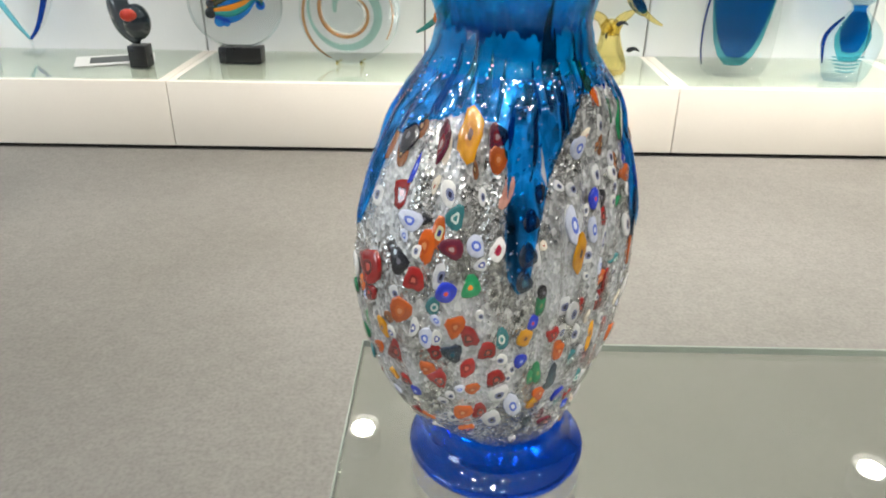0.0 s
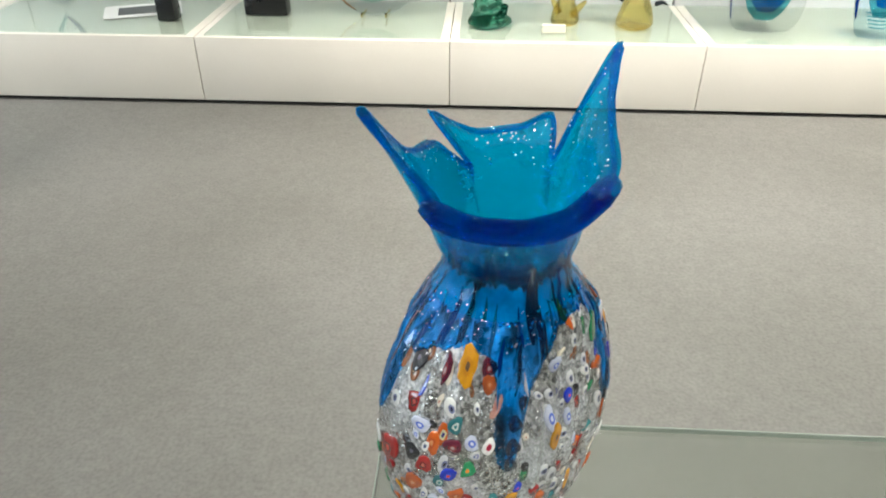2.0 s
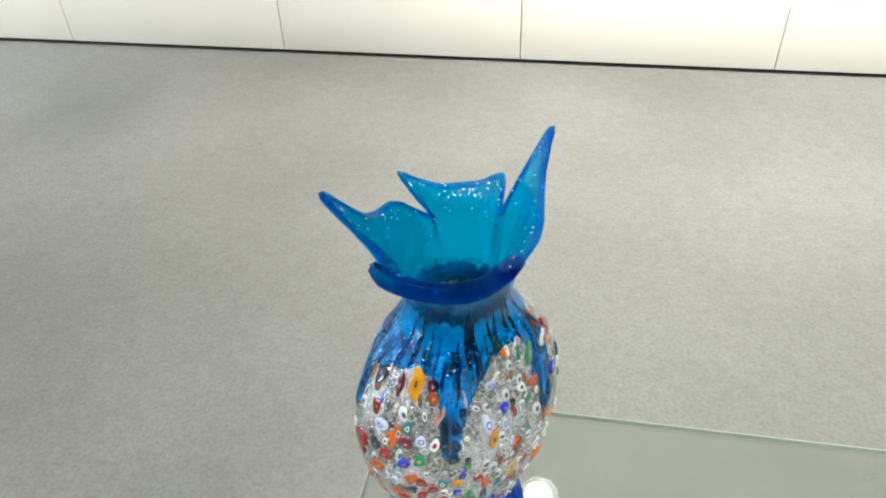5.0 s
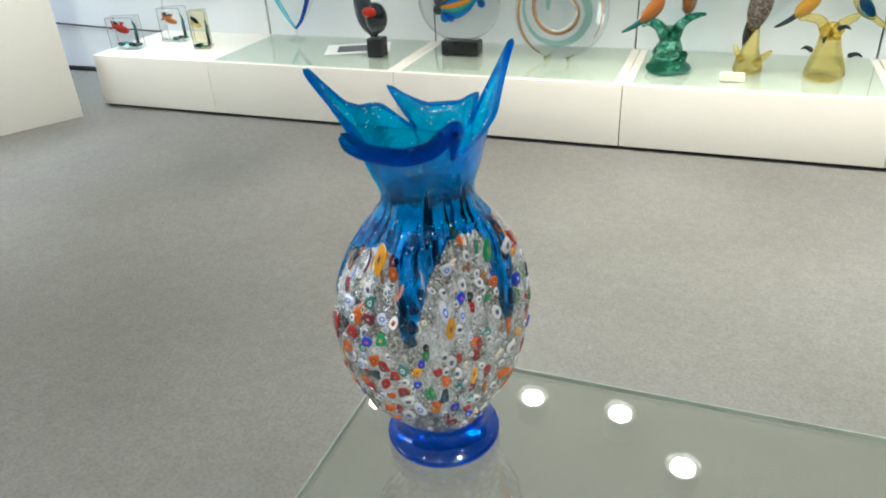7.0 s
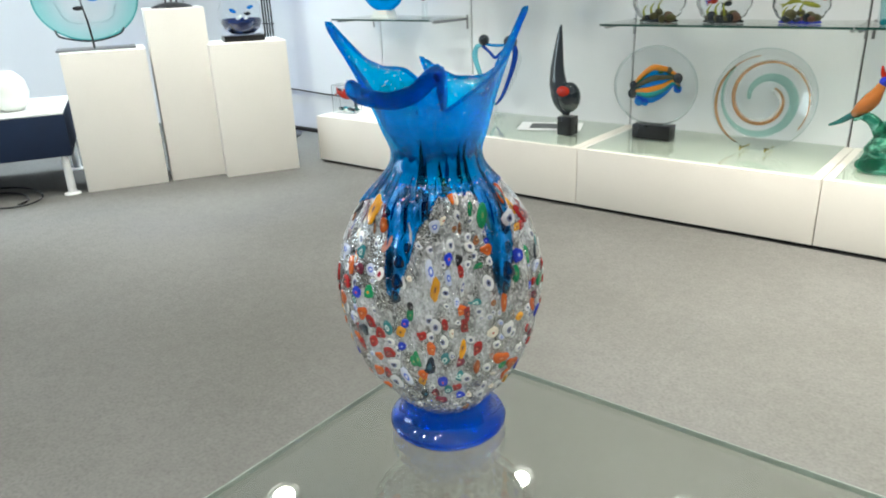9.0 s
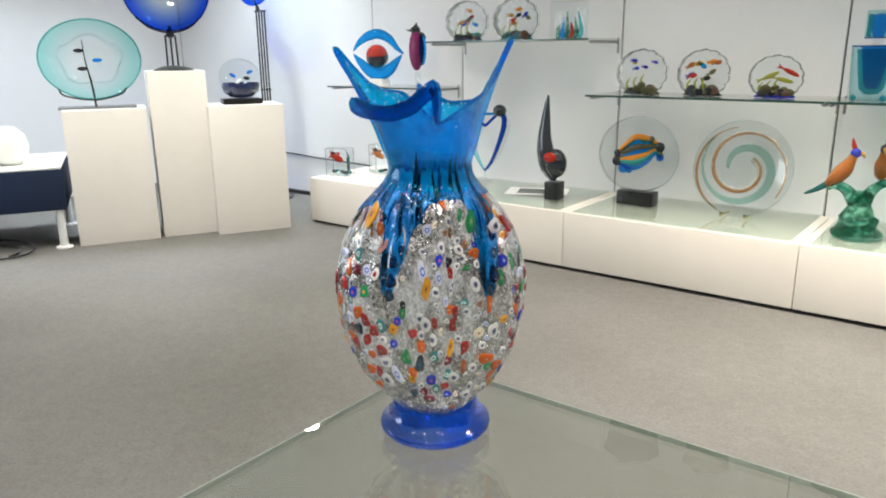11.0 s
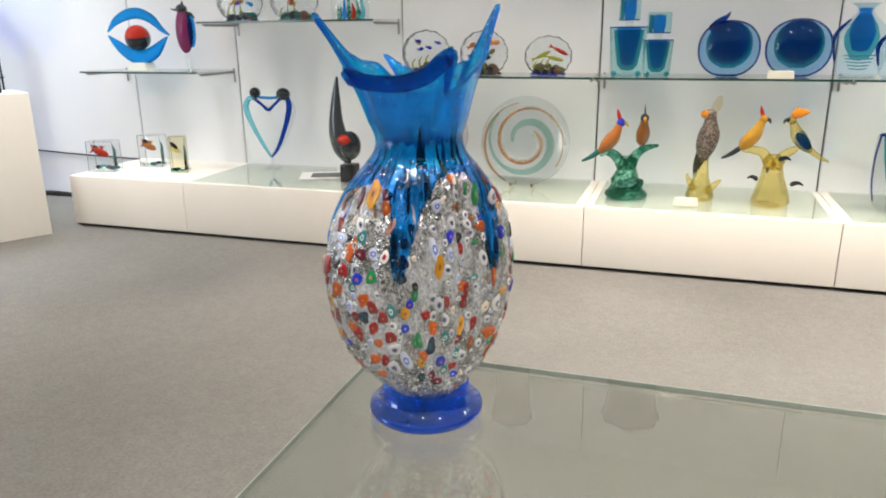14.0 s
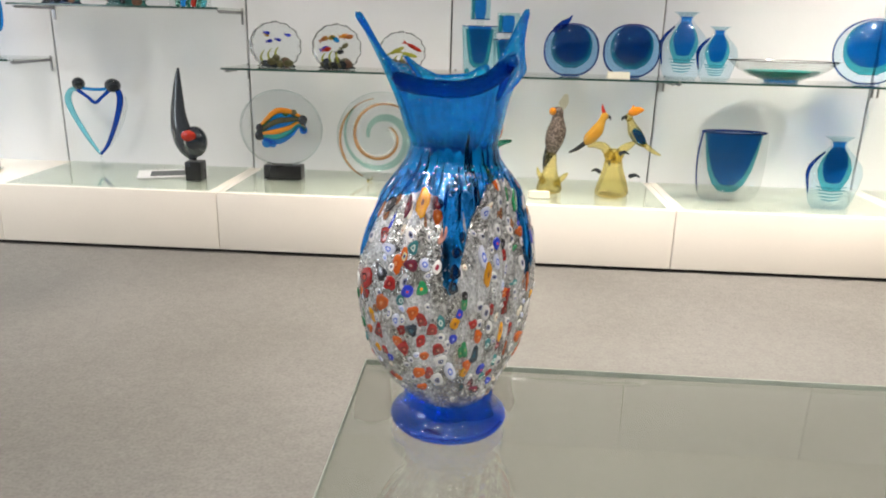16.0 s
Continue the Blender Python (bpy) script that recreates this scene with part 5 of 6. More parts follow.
def cup_vase():
    v = thing("cased_vase", pose(1.632, 3.765, ON_PLINTH) @ Matrix.Diagonal((0.83, 1.1, 1.06, 1)), "wide clear glass vase with a cobalt and teal heart", "vase", "cased blue vases")
    shape = [(0.0, 0.0), (0.11, 0.0), (0.155, 0.008), (0.188, 0.035), (0.206, 0.09), (0.214, 0.17), (0.214, 0.26), (0.208, 0.345), (0.178, 0.345), (0.0, 0.335)]
    body = part("casing", turned(shape, 48, sy=0.36), CRYSTAL, v, "thick clear glass casing")
    part("teal_layer", turned([(0.0, 0.042), (0.055, 0.049), (0.102, 0.088), (0.138, 0.155), (0.160, 0.24), (0.178, 0.34), (0.0, 0.341)], 40, sy=0.32), TEAL, body)
    part("blue_heart", turned([(0.0, 0.076), (0.048, 0.085), (0.088, 0.122), (0.122, 0.185), (0.148, 0.26), (0.170, 0.342), (0.0, 0.343)], 40, sy=0.34), COBALT, body)
    part("lip", rod([(0.196 * math.cos(a), 0.070 * math.sin(a), 0.345, 0.004) for a in np.linspace(0, 2 * math.pi, 40, endpoint=False)], 1, 8, closed=True, up=(0, 0, 1)), RIM_NAVY, body)
    part("blue_edge", rod([(-0.192, 0, 0.34, 0.006), (-0.206, 0, 0.24, 0.0055), (-0.203, 0, 0.13, 0.0045), (-0.185, 0, 0.05, 0.003)], 6, 8), RIM_NAVY, body)


def flask(x, y, z, w, h, turn=0.0, label="clear glass flask vase with a cobalt heart and flared neck", rim_blue=True):
    """An oval flask with a short flared neck and a blue heart that runs up the neck."""
    v = thing("flask_vase", pose(x, y, z, 0, 0, turn), label, "vase", "cased blue vases")
    shape = [(0.0, 0.0), (0.30 * w, 0.0), (0.37 * w, 0.06 * h), (0.46 * w, 0.30 * h), (0.5 * w, 0.47 * h), (0.46 * w, 0.60 * h), (0.34 * w, 0.72 * h), (0.20 * w, 0.82 * h), (0.135 * w, 0.88 * h), (0.15 * w, 0.94 * h),
             (0.26 * w, h), (0.22 * w, h), (0.11 * w, 0.93 * h), (0.0, 0.90 * h)]
    body = part("casing", turned(shape, 40, sy=0.5), CRYSTAL_BLUE, v, "thick clear glass casing")
    part("teal_layer", turned([(0.0, 0.22 * h), (0.16 * w, 0.26 * h), (0.27 * w, 0.42 * h), (0.30 * w, 0.55 * h), (0.24 * w, 0.70 * h), (0.12 * w, 0.84 * h), (0.0, 0.86 * h)], 32, sy=0.42), TEAL, body)
    part("blue_heart", turned([(0.0, 0.34 * h), (0.13 * w, 0.37 * h), (0.19 * w, 0.48 * h), (0.225 * w, 0.60 * h), (0.19 * w, 0.70 * h), (0.14 * w, 0.80 * h), (0.10 * w, 0.88 * h), (0.12 * w, 0.93 * h), (0.0, 0.94 * h)], 32, sy=0.45), COBALT, body)
    for k in range(5):
        zz = (0.12 + 0.045 * k) * h
        part("ripple", rod([(-(0.15 + 0.03 * k) * w, 0, zz, 0.003), (0, -0.01, zz - 0.004, 0.0035), ((0.15 + 0.03 * k) * w, 0, zz, 0.003)], 5, 6), CYAN, body)
    if rim_blue:
        part("blue_edge", rod([(-0.22 * w, 0, 0.785 * h, 0.005), (-0.38 * w, 0, 0.655 * h, 0.009), (-0.455 * w, 0, 0.54 * h, 0.010), (-0.455 * w, 0, 0.42 * h, 0.008), (-0.405 * w, 0, 0.22 * h, 0.004)], 6, 8), RIM_NAVY, body)


def blown(rx, h, lift=0.0, flat_base=0.35, top=0.0, power=2.2):
    """Half an upright oval as a lathe profile: flat_base and top are shares of rx left open below and above."""
    out = []
    for k in range(19):
        a = -math.pi / 2 + math.pi * k / 18
        r = rx * abs(math.cos(a)) ** (2 / power)
        z = h / 2 + h / 2 * math.copysign(abs(math.sin(a)) ** (2 / power), math.sin(a))
        if k == 0:
            r = rx * flat_base
        if k == 18:
            r = rx * top
        out.append((max(r, rx * flat_base if k < 4 else 0.0), z + lift))
    return [(0.0, lift), *out, (0.0, h + lift)]


def round_vase(x, y, rx, rz, horn=False, label="round clear glass vase with a cobalt and teal heart"):
    v = thing("round_vase", pose(x, y, ON_SHELF), label, "vase", "cased blue vases")
    body = part("casing", turned(blown(rx, rz * 2), 48, sy=0.5), ROUND_CASE, v, "thick blue-tinted glass casing")
    part("teal_layer", turned(blown(rx * 0.76, rz * 1.64, rz * 0.32), 40, sy=0.40), DEEP_TEAL, body)
    part("green_layer", turned(blown(rx * 0.69, rz * 1.52, rz * 0.44), 40, sy=0.41), TEAL, body)
    part("blue_heart", turned(blown(rx * 0.63, rz * 1.42, rz * 0.55, top=0.4), 40, sy=0.42), COBALT, body)
    ring = [(rx * 0.985 * abs(math.cos(a)) ** (2 / 2.2) * math.copysign(1, math.cos(a)), 0.0, rz + rz * 0.985 * abs(math.sin(a)) ** (2 / 2.2) * math.copysign(1, math.sin(a)), 0.005) for a in np.linspace(0, 2 * math.pi, 56, endpoint=False)]
    part("dark_outline", rod([(px, py, max(pz, 0.006), r) for px, py, pz, r in ring], 1, 8, closed=True, up=(0, 1, 0)), RIM_NAVY, body)
    if horn:
        part("horn", rod([(-rx * 0.62, 0, rz * 1.72, 0.020), (-rx * 0.36, 0, rz * 1.98, 0.018), (-rx * 0.16, 0, rz * 2.14, 0.010), (-rx * 0.06, 0, rz * 2.30, 0.003)], 6, 10, 0.8), RIM_NAVY, body, "pointed blue lip")


def oval_vase(x, y, rx, h):
    v = thing("oval_vase", pose(x, y, ON_SHELF), "tall oval clear glass vase with a cobalt heart", "vase", "cased blue vases")
    body = part("casing", turned(blown(rx, h), 48, sy=0.45), CRYSTAL_BLUE, v, "thick clear glass casing")
    part("teal_layer", turned(blown(rx * 0.74, h * 0.82, h * 0.15), 40, sy=0.38), DEEP_TEAL, body)
    part("blue_heart", turned(blown(rx * 0.66, h * 0.70, h * 0.27, top=0.4), 40, sy=0.38), COBALT, body)
    part("dark_outline", rod([(rx * 0.985 * math.cos(a), 0.0, max(h / 2 + h * 0.493 * math.sin(a), 0.006), 0.004) for a in np.linspace(0, 2 * math.pi, 56, endpoint=False)], 1, 8, closed=True, up=(0, 1, 0)), RIM_NAVY, body)


def decanter(x, y, w, h, top_w, top_h, turn=0.0):
    v = thing("glass_decanter", pose(x, y, ON_SHELF, 0, 0, turn), "square clear glass decanter with blue heart and cube stopper", "decanter", "square decanters")
    flare = block(w, w * 0.72, h, (0, 0, 0), 0.008)
    for p in flare.verts:
        p.co.x *= 0.82 + 0.18 * p.co.z / h
        p.co.y *= 0.82 + 0.18 * p.co.z / h
    body = part("casing", flare, DECANTER, v, "thick clear square casing")
    part("teal_layer", turned([(0.0, 0.10 * h), (0.16 * w, 0.12 * h), (0.28 * w, 0.22 * h), (0.34 * w, 0.5 * h), (0.41 * w, 0.93 * h), (0.0, 0.94 * h)], 32, sy=0.66), DEEP_TEAL, body)
    part("blue_heart", turned([(0.0, 0.20 * h), (0.13 * w, 0.22 * h), (0.19 * w, 0.32 * h), (0.24 * w, 0.56 * h), (0.33 * w, 0.97 * h), (0.0, 0.98 * h)], 32, sy=0.68), COBALT, body)
    for sx in (-1, 1):
        part("bright_edge", block(0.005, 0.005, h * 0.94, (sx * w * 0.435, -w * 0.315, h * 0.03), 0.001, segments=1), CRYSTAL_EDGE, body)
    part("blue_lip", block(w * 0.965, w * 0.68, 0.006, (0, 0, h - 0.0075), 0.002), RIM_NAVY, body)
    part("collar", turned([(0.0, h), (0.022, h), (0.018, h + 0.012), (0.022, h + 0.026), (0.0, h + 0.026)], 20), CRYSTAL, v, "clear glass collar")
    stopper = part("stopper", block(top_w, top_w * 0.7, top_h, (0, 0, h + 0.027), 0.008, segments=3), DECANTER, v, "clear cube stopper with a blue heart")
    part("stopper_rim", block(top_w * 0.97, top_w * 0.67, 0.005, (0, 0, h + 0.030), 0.001, segments=1), RIM_NAVY, stopper)
    part("stopper_heart", moved(turned([(0.0, 0.0), (top_w * 0.22, 0.02 * top_h), (top_w * 0.30, 0.35 * top_h), (top_w * 0.28, 0.8 * top_h), (0.0, 0.88 * top_h)], 20, sy=0.75), Matrix.Translation((0, 0, h + 0.032))), COBALT, stopper)
    part("stopper_shadow", block(top_w * 0.16, top_w * 0.5, top_h * 0.8, (-top_w * 0.36, 0, h + 0.036), 0.003), DEEP_TEAL, stopper)
    for sx in (-0.32 * w, 0.32 * w):
        part("foot_drop", ball(0.014, (sx, -w * 0.34, 0.014), detail=8), TEAL, body)


def shallow_bowl():
    b = thing("shallow_bowl", pose(1.905, 3.98, ON_SHELF), "wide shallow clear glass bowl with a teal centre", "bowl")
    dish = part("bowl", turned([(0.0, 0.0), (0.09, 0.0), (0.10, 0.008), (0.17, 0.04), (0.235, 0.075), (0.283, 0.108), (0.287, 0.108), (0.24, 0.068), (0.17, 0.030), (0.10, 0.012), (0.0, 0.012)], 60, sy=0.6), CRYSTAL, b)
    part("teal_centre", turned([(0.0, 0.013), (0.10, 0.014), (0.165, 0.036), (0.205, 0.058), (0.20, 0.060), (0.16, 0.045), (0.09, 0.028), (0.0, 0.026)], 48, sy=0.58), TEAL_BOWL, dish)
    part("blue_foot", turned([(0.0, 0.0015), (0.085, 0.0015), (0.092, 0.010), (0.0, 0.0115)], 40, sy=0.6), SKYBLUE, dish)
    part("rim", rod([(0.285 * math.cos(a), 0.171 * math.sin(a), 0.1085, 0.0025) for a in np.linspace(0, 2 * math.pi, 64, endpoint=False)], 1, 6, closed=True, up=(0, 0, 1)), GREYGREEN, dish)


def aquarium(x, y, z, rx, rz, seed, fish, rock=OLIVE, bed=SMOKE, size=0.85, slender=1.0, label="scalloped clear glass block with little coloured fish inside"):
    """A lens-shaped block with a scalloped rim, rocks and little fish inside."""
    rnd = random.Random(seed)
    a = thing("glass_aquarium", pose(x, y, z), label, "paperweight", "glass aquariums")
    out = ring_points(rx * 0.97, rz * 0.97, 112, 0, rz * 0.94, 0.045, 14, floor_z=0.0)
    body = part("block", prism(out, 0.07, 0.006), BLOCK_GLASS, a, "clear glass block")
    part("rim", rod([(px, 0, max(pz, 0.004), 0.0030 + 0.0018 * (0.5 + 0.5 * math.sin(i * 0.71)) + 0.0012 * math.sin(i * 1.9)) for i, (px, pz) in enumerate(out)], 1, 6, closed=True, up=(0, 1, 0)), RIM_GREY, body)
    part("sea_bed", moved(turned([(0.0, 0.0), (0.74 * rx, 0.0), (0.80 * rx, 0.006), (0.70 * rx, 0.014), (0.3 * rx, 0.022), (0.0, 0.024)], 28, sy=0.24 * 0.1 / rx), Matrix.Translation((0, 0, 0.0012))), bed, body)
    for k in range(13):
        px = (k - 6) / 6.0 * rx * 0.52
        r = rnd.uniform(0.013, 0.027)
        up = r * 0.75 + 0.006 + (0.028 if k % 4 == 2 else 0.0) * (1 - abs(k - 6) / 7)
        part("rock", ball(r, (px, rnd.uniform(-0.014, 0.010), up), sx=1.15, sy=0.7, sz=rnd.uniform(0.7, 1.25), detail=7), (rock, SMOKE, rock, BROWN_ROCK)[k % 4], body)
    for k in range(3):
        wx = rx * (-0.52 + 0.3 * k)
        part("weed", rod([(wx, 0, 0.02, 0.007), (wx - rx * 0.10, 0, rz * (0.45 + 0.1 * k), 0.006), (wx + rx * 0.04, 0, rz * (0.72 + 0.08 * k), 0.002)], 4, 7, 0.6), WEED, body)
    for m in fish:
        px, pz = rnd.uniform(-0.55, 0.6) * rx, rnd.uniform(0.75, 1.5) * rz
        swim = Matrix.Translation((px, rnd.uniform(-0.02, 0.01), pz)) @ Matrix.Rotation(rnd.uniform(-0.6, 0.6), 4, "Y") @ Matrix.Diagonal((size * slender, size, size / slender ** 0.5, 1))
        f = merged([(ball(0.014, (0, 0, 0), sx=1.35, sy=0.45, sz=0.8, detail=8), 0), (prism([(-0.014, 0.0), (-0.030, 0.012), (-0.026, 0.0), (-0.030, -0.012)], 0.003), 0)])
        part("fish", moved(f, swim), m, body)


def fish_cube(x, y, w, h, fish, turn, label, tint=None):
    c = thing("glass_cube", pose(x, y, ON_BOARD, 0, 0, turn), label, "paperweight", "fish cubes")
    body = part("block", block(w, w * 0.55, h, (0, 0, 0), 0.004), tint or CRYSTAL, c, "clear polished glass block")
    for ex in (-w / 2 + 0.003, w / 2 - 0.003):
        for ey in (-w * 0.275 + 0.002, w * 0.275 - 0.002):
            part("edge", block(0.0035, 0.0035, h - 0.01, (ex, ey, 0.005), 0.001, segments=1), RIM_GREY, body)
    for ey in (-w * 0.275 + 0.002, w * 0.275 - 0.002):
        part("edge", block(w - 0.01, 0.003, 0.003, (0, ey, h - 0.004), 0.001, segments=1), RIM_GREY, body)
    rnd = random.Random(int(abs(x) * 1000))
    for k in range(14):
        r = rnd.uniform(0.008, 0.019)
        part("pebble", ball(r, (rnd.uniform(-0.42, 0.42) * w, rnd.uniform(-0.025, 0.02), r * 0.8 + 0.004 + rnd.uniform(0, 0.012)), sx=rnd.uniform(1, 1.6), sz=0.7, detail=7), (TEAL, MILK, SMOKE, DEEP_TEAL, PETROL)[k % 5], body)
    f = merged([(ball(0.03, (0, 0, 0), sx=1.5, sy=0.4, sz=0.7, detail=9), 0), (prism([(-0.03, 0.0), (-0.066, 0.030), (-0.052, 0.0), (-0.062, -0.028)], 0.006), 0), (prism([(0.0, 0.015), (0.012, 0.040), (-0.022, 0.034)], 0.005), 0)])
    part("fish", moved(f, Matrix.Translation((-0.01, -0.015, h * 0.62)) @ Matrix.Rotation(0.35, 4, "Y") @ Matrix.Scale(w / 0.155, 4)), fish, body)
    part("second_fish", moved(ball(0.020, (0, 0, 0), sx=1.6, sy=0.4, sz=0.7, detail=8), Matrix.Translation((-w * 0.20, -0.01, h * 0.74)) @ Matrix.Rotation(0.8, 4, "Y")), SMOKE, body)
    for k in range(3):
        part("weed", rod([(w * 0.36, 0, 0.02 + 0.03 * k, 0.010), (w * 0.40, 0.004, 0.05 + 0.04 * k, 0.009), (w * 0.34, 0, 0.08 + 0.045 * k, 0.003)], 4, 7, 0.6), SMOKE if k % 2 else PETROL, body)


def eye_sculpture():
    e = thing("eye_sculpture", pose(-2.80, 3.95, 0.9404) @ Matrix.Scale(0.935, 4), "glass eye of two blue lids round a red ball", "sculpture")
    part("base", prism([(-0.09, 0), (0.09, 0), (0.065, 0.055), (-0.05, 0.055)], 0.10, 0.004), MILK, e, "white glass wedge")
    part("lower_lid", rod([(-0.25, 0, 0.235, 0.006), (-0.18, 0, 0.175, 0.030), (-0.08, 0, 0.110, 0.046), (0.02, 0, 0.088, 0.050), (0.12, 0, 0.125, 0.044), (0.20, 0, 0.19, 0.022), (0.24, 0, 0.225, 0.006)], 8, 14, 0.8), SKYBLUE, e)
    part("upper_lid", rod([(-0.25, 0, 0.262, 0.006), (-0.18, 0, 0.325, 0.024), (-0.08, 0, 0.37, 0.036), (0.02, 0, 0.38, 0.037), (0.12, 0, 0.345, 0.032), (0.20, 0, 0.275, 0.018), (0.26, 0, 0.235, 0.006)], 8, 14, 0.8), SKYBLUE, e)
    iris = part("ball", merged([(ball(0.084, (0.0, -0.005, 0.222)), 0)]), RED, e, "glossy red and black glass ball")
    part("dark_half", ball(0.0855, (0.0, -0.003, 0.213), sz=0.92), SMOKE, iris)


def bottle_figurine():
    pieces = [(block(0.03, 0.03, 0.10, (0.01, 0, 0), 0.003), 2), (block(0.07, 0.06, 0.01, (0.01, 0, 0), 0.002), 2),
              (ball(0.06, (0, 0, 0.245), sx=0.95, sy=0.7, sz=2.3), 0), (ball(0.03, (0.045, 0.01, 0.25), sx=0.7, sy=1.2, sz=3.6), 3),
              (ball(0.032, (-0.005, 0, 0.375), sx=1.15), 1), (rod([(-0.03, 0, 0.378, 0.012), (-0.06, 0, 0.372, 0.007), (-0.085, 0, 0.38, 0.003)], 4, 8), 1), (rod([(0.0, 0, 0.395, 0.012), (0.005, 0, 0.42, 0.006)], 3, 8), 1),
              (rod([(0.02, 0.0, 0.35, 0.014), (0.06, 0, 0.345, 0.01), (0.085, 0, 0.32, 0.004)], 4, 8), 1)]
    figurine("bird_bottle", (-2.45, 3.96, 0.9404), pieces, [PURPLE, SMOKE, CRYSTAL, SKYBLUE], "plum glass bird with a black head on clear stand", "figurine")


heart_sculpture()
flame_sculpture()
leaflet()
banded_disc()
spiral_plate()
glass_birds()
cup_vase()
flask(2.135, 3.69, ON_PLINTH, 0.285, 0.37)
price_tag(0.635, 3.665, ON_PLINTH, 0.115, 4)
price_tag(1.02, 3.84, ON_SHELF, 0.12)
fish_cube(-2.985, 3.71, 0.182, 0.20, RED, 14, "clear glass cube with a red and black fish")
fish_cube(-2.795, 3.95, 0.165, 0.215, ORANGE, 10, "clear glass cube with an orange fish")
fish_cube(-2.475, 3.80, 0.105, 0.235, GOLD, 24, "narrow gold-tinted glass block with fish", GOLD_BLOCK)
aquarium(-0.835, 3.97, ON_SHELF, 0.138, 0.124, 3, (INK_BLUE, INK_BLUE, INK_BLUE, INK_BLUE, AMBER), label="scalloped clear glass block with little blue fish")
aquarium(-0.495, 3.97, ON_SHELF, 0.132, 0.122, 5, (ORANGE, RED, SMOKE, AMBER, SKYBLUE, ORANGE, OLIVE, INK_BLUE, CREST), size=1.15, label="scalloped clear glass block with orange fish and rocks")
aquarium(-0.135, 3.97, ON_SHELF, 0.125, 0.106, 8, (RED, WEED, WEED), OLIVE, INK_BLUE, 1.35, 1.8, label="scalloped clear glass block with red and green fish")
aquarium(-2.03, 3.97, 1.2366, 0.15, 0.125, 13, (RED, SMOKE, ORANGE, INK_BLUE, AMBER, CREST, SKYBLUE), PETROL, SEA, 1.1, label="scalloped clear glass block with red and black fish")
aquarium(-1.66, 3.97, 1.2366, 0.15, 0.125, 17, (ORANGE, OLIVE, AMBER, RED, SMOKE, CREST, INK_BLUE), PETROL, PETROL, 1.1, label="scalloped clear glass block with orange fish")
fish_tall = thing("glass_cube", pose(-1.30, 3.97, 1.2366), "tall clear glass block with green weed inside", "paperweight", "fish cubes")
tall = part("block", block(0.20, 0.10, 0.21, (0, 0, 0), 0.004), CRYSTAL, fish_tall, "clear polished glass block")
for k, m in enumerate((GREEN, COBALT, GREEN, RED, GREEN, TEAL)):
    part("weed", rod([((k - 2.5) * 0.028, 0, 0.008, 0.016), ((k - 2.5) * 0.03 + 0.006, 0, 0.05, 0.014), ((k - 2.5) * 0.024, 0, 0.09 + 0.03 * (k % 3), 0.004)], 4, 8, 0.6), m, tall)
decanter(0.285, 3.97, 0.190, 0.25, 0.105, 0.125)
decanter(0.435, 3.94, 0.150, 0.185, 0.115, 0.105, 6)
round_vase(0.78, 3.96, 0.146, 0.136, True, "round glass vase with a cobalt heart and pointed lip")
round_vase(1.10, 3.96, 0.150, 0.138)
flask(1.375, 3.99, ON_SHELF, 0.26, 0.345)
flask(1.53, 3.90, ON_SHELF, 0.215, 0.275, 0, "small clear glass flask vase with a cobalt heart")
shallow_bowl()
oval_vase(2.335, 3.95, 0.20, 0.335)
eye_sculpture()
bottle_figurine()

# large vases on the high shelf
for x, w, h in ((-0.765, 0.33, 0.46), (-0.305, 0.26, 0.39), (0.425, 0.34, 0.265)):
    big = thing("fluted_vase", pose(x, 3.99, 2.3004), "large grey-green fluted glass vase on the high shelf", "vase", "fluted vases")
    part("body", turned([(0.0, 0.0), (0.36 * w, 0.0), (0.42 * w, 0.03), (0.40 * w, 0.4 * h), (0.44 * w, 0.8 * h), (0.5 * w, h), (0.475 * w, h), (0.41 * w, 0.8 * h), (0.37 * w, 0.4 * h), (0.36 * w, 0.04), (0.0, 0.03)], 48,
                        wobble=lambda a, i: 1 + 0.05 * math.sin(7 * a)), GREYGREEN, big)

# ---- pedestals at the end of the wall ----
def pedestal(corner, along, w, d, h, label="white painted square display pedestal"):
    """corner: the front corner towards the visitor's left; along: the way of the front."""
    ax = Vector((*along, 0)).normalized()
    back = Vector((-ax.y, ax.x, 0))
    mid = Vector((*corner, 0)) + ax * w / 2 + back * d / 2
    ped = tagged(link_mesh("pedestal", block(w, d, h - FLOOR_Z, (0, 0, 0), 0.004), PEDESTAL), label, "pedestal", "display pedestals")
    ped.matrix_world = Matrix.Translation((mid.x, mid.y, FLOOR_Z)) @ Matrix.Rotation(math.atan2(ax.y, ax.x), 4, "Z")
    return mid, math.degrees(math.atan2(ax.y, ax.x))


ROW = (0.478, 0.878)
mid_1, row_turn = pedestal((-3.820, 2.168), ROW, 0.49, 0.36, 0.843)
mid_2, _ = pedestal((-3.590, 2.630), ROW, 0.36, 0.36, 1.07, "tall white painted square display pedestal")
mid_3, _ = pedestal((-3.333, 2.883), ROW, 0.49, 0.36, 0.843)


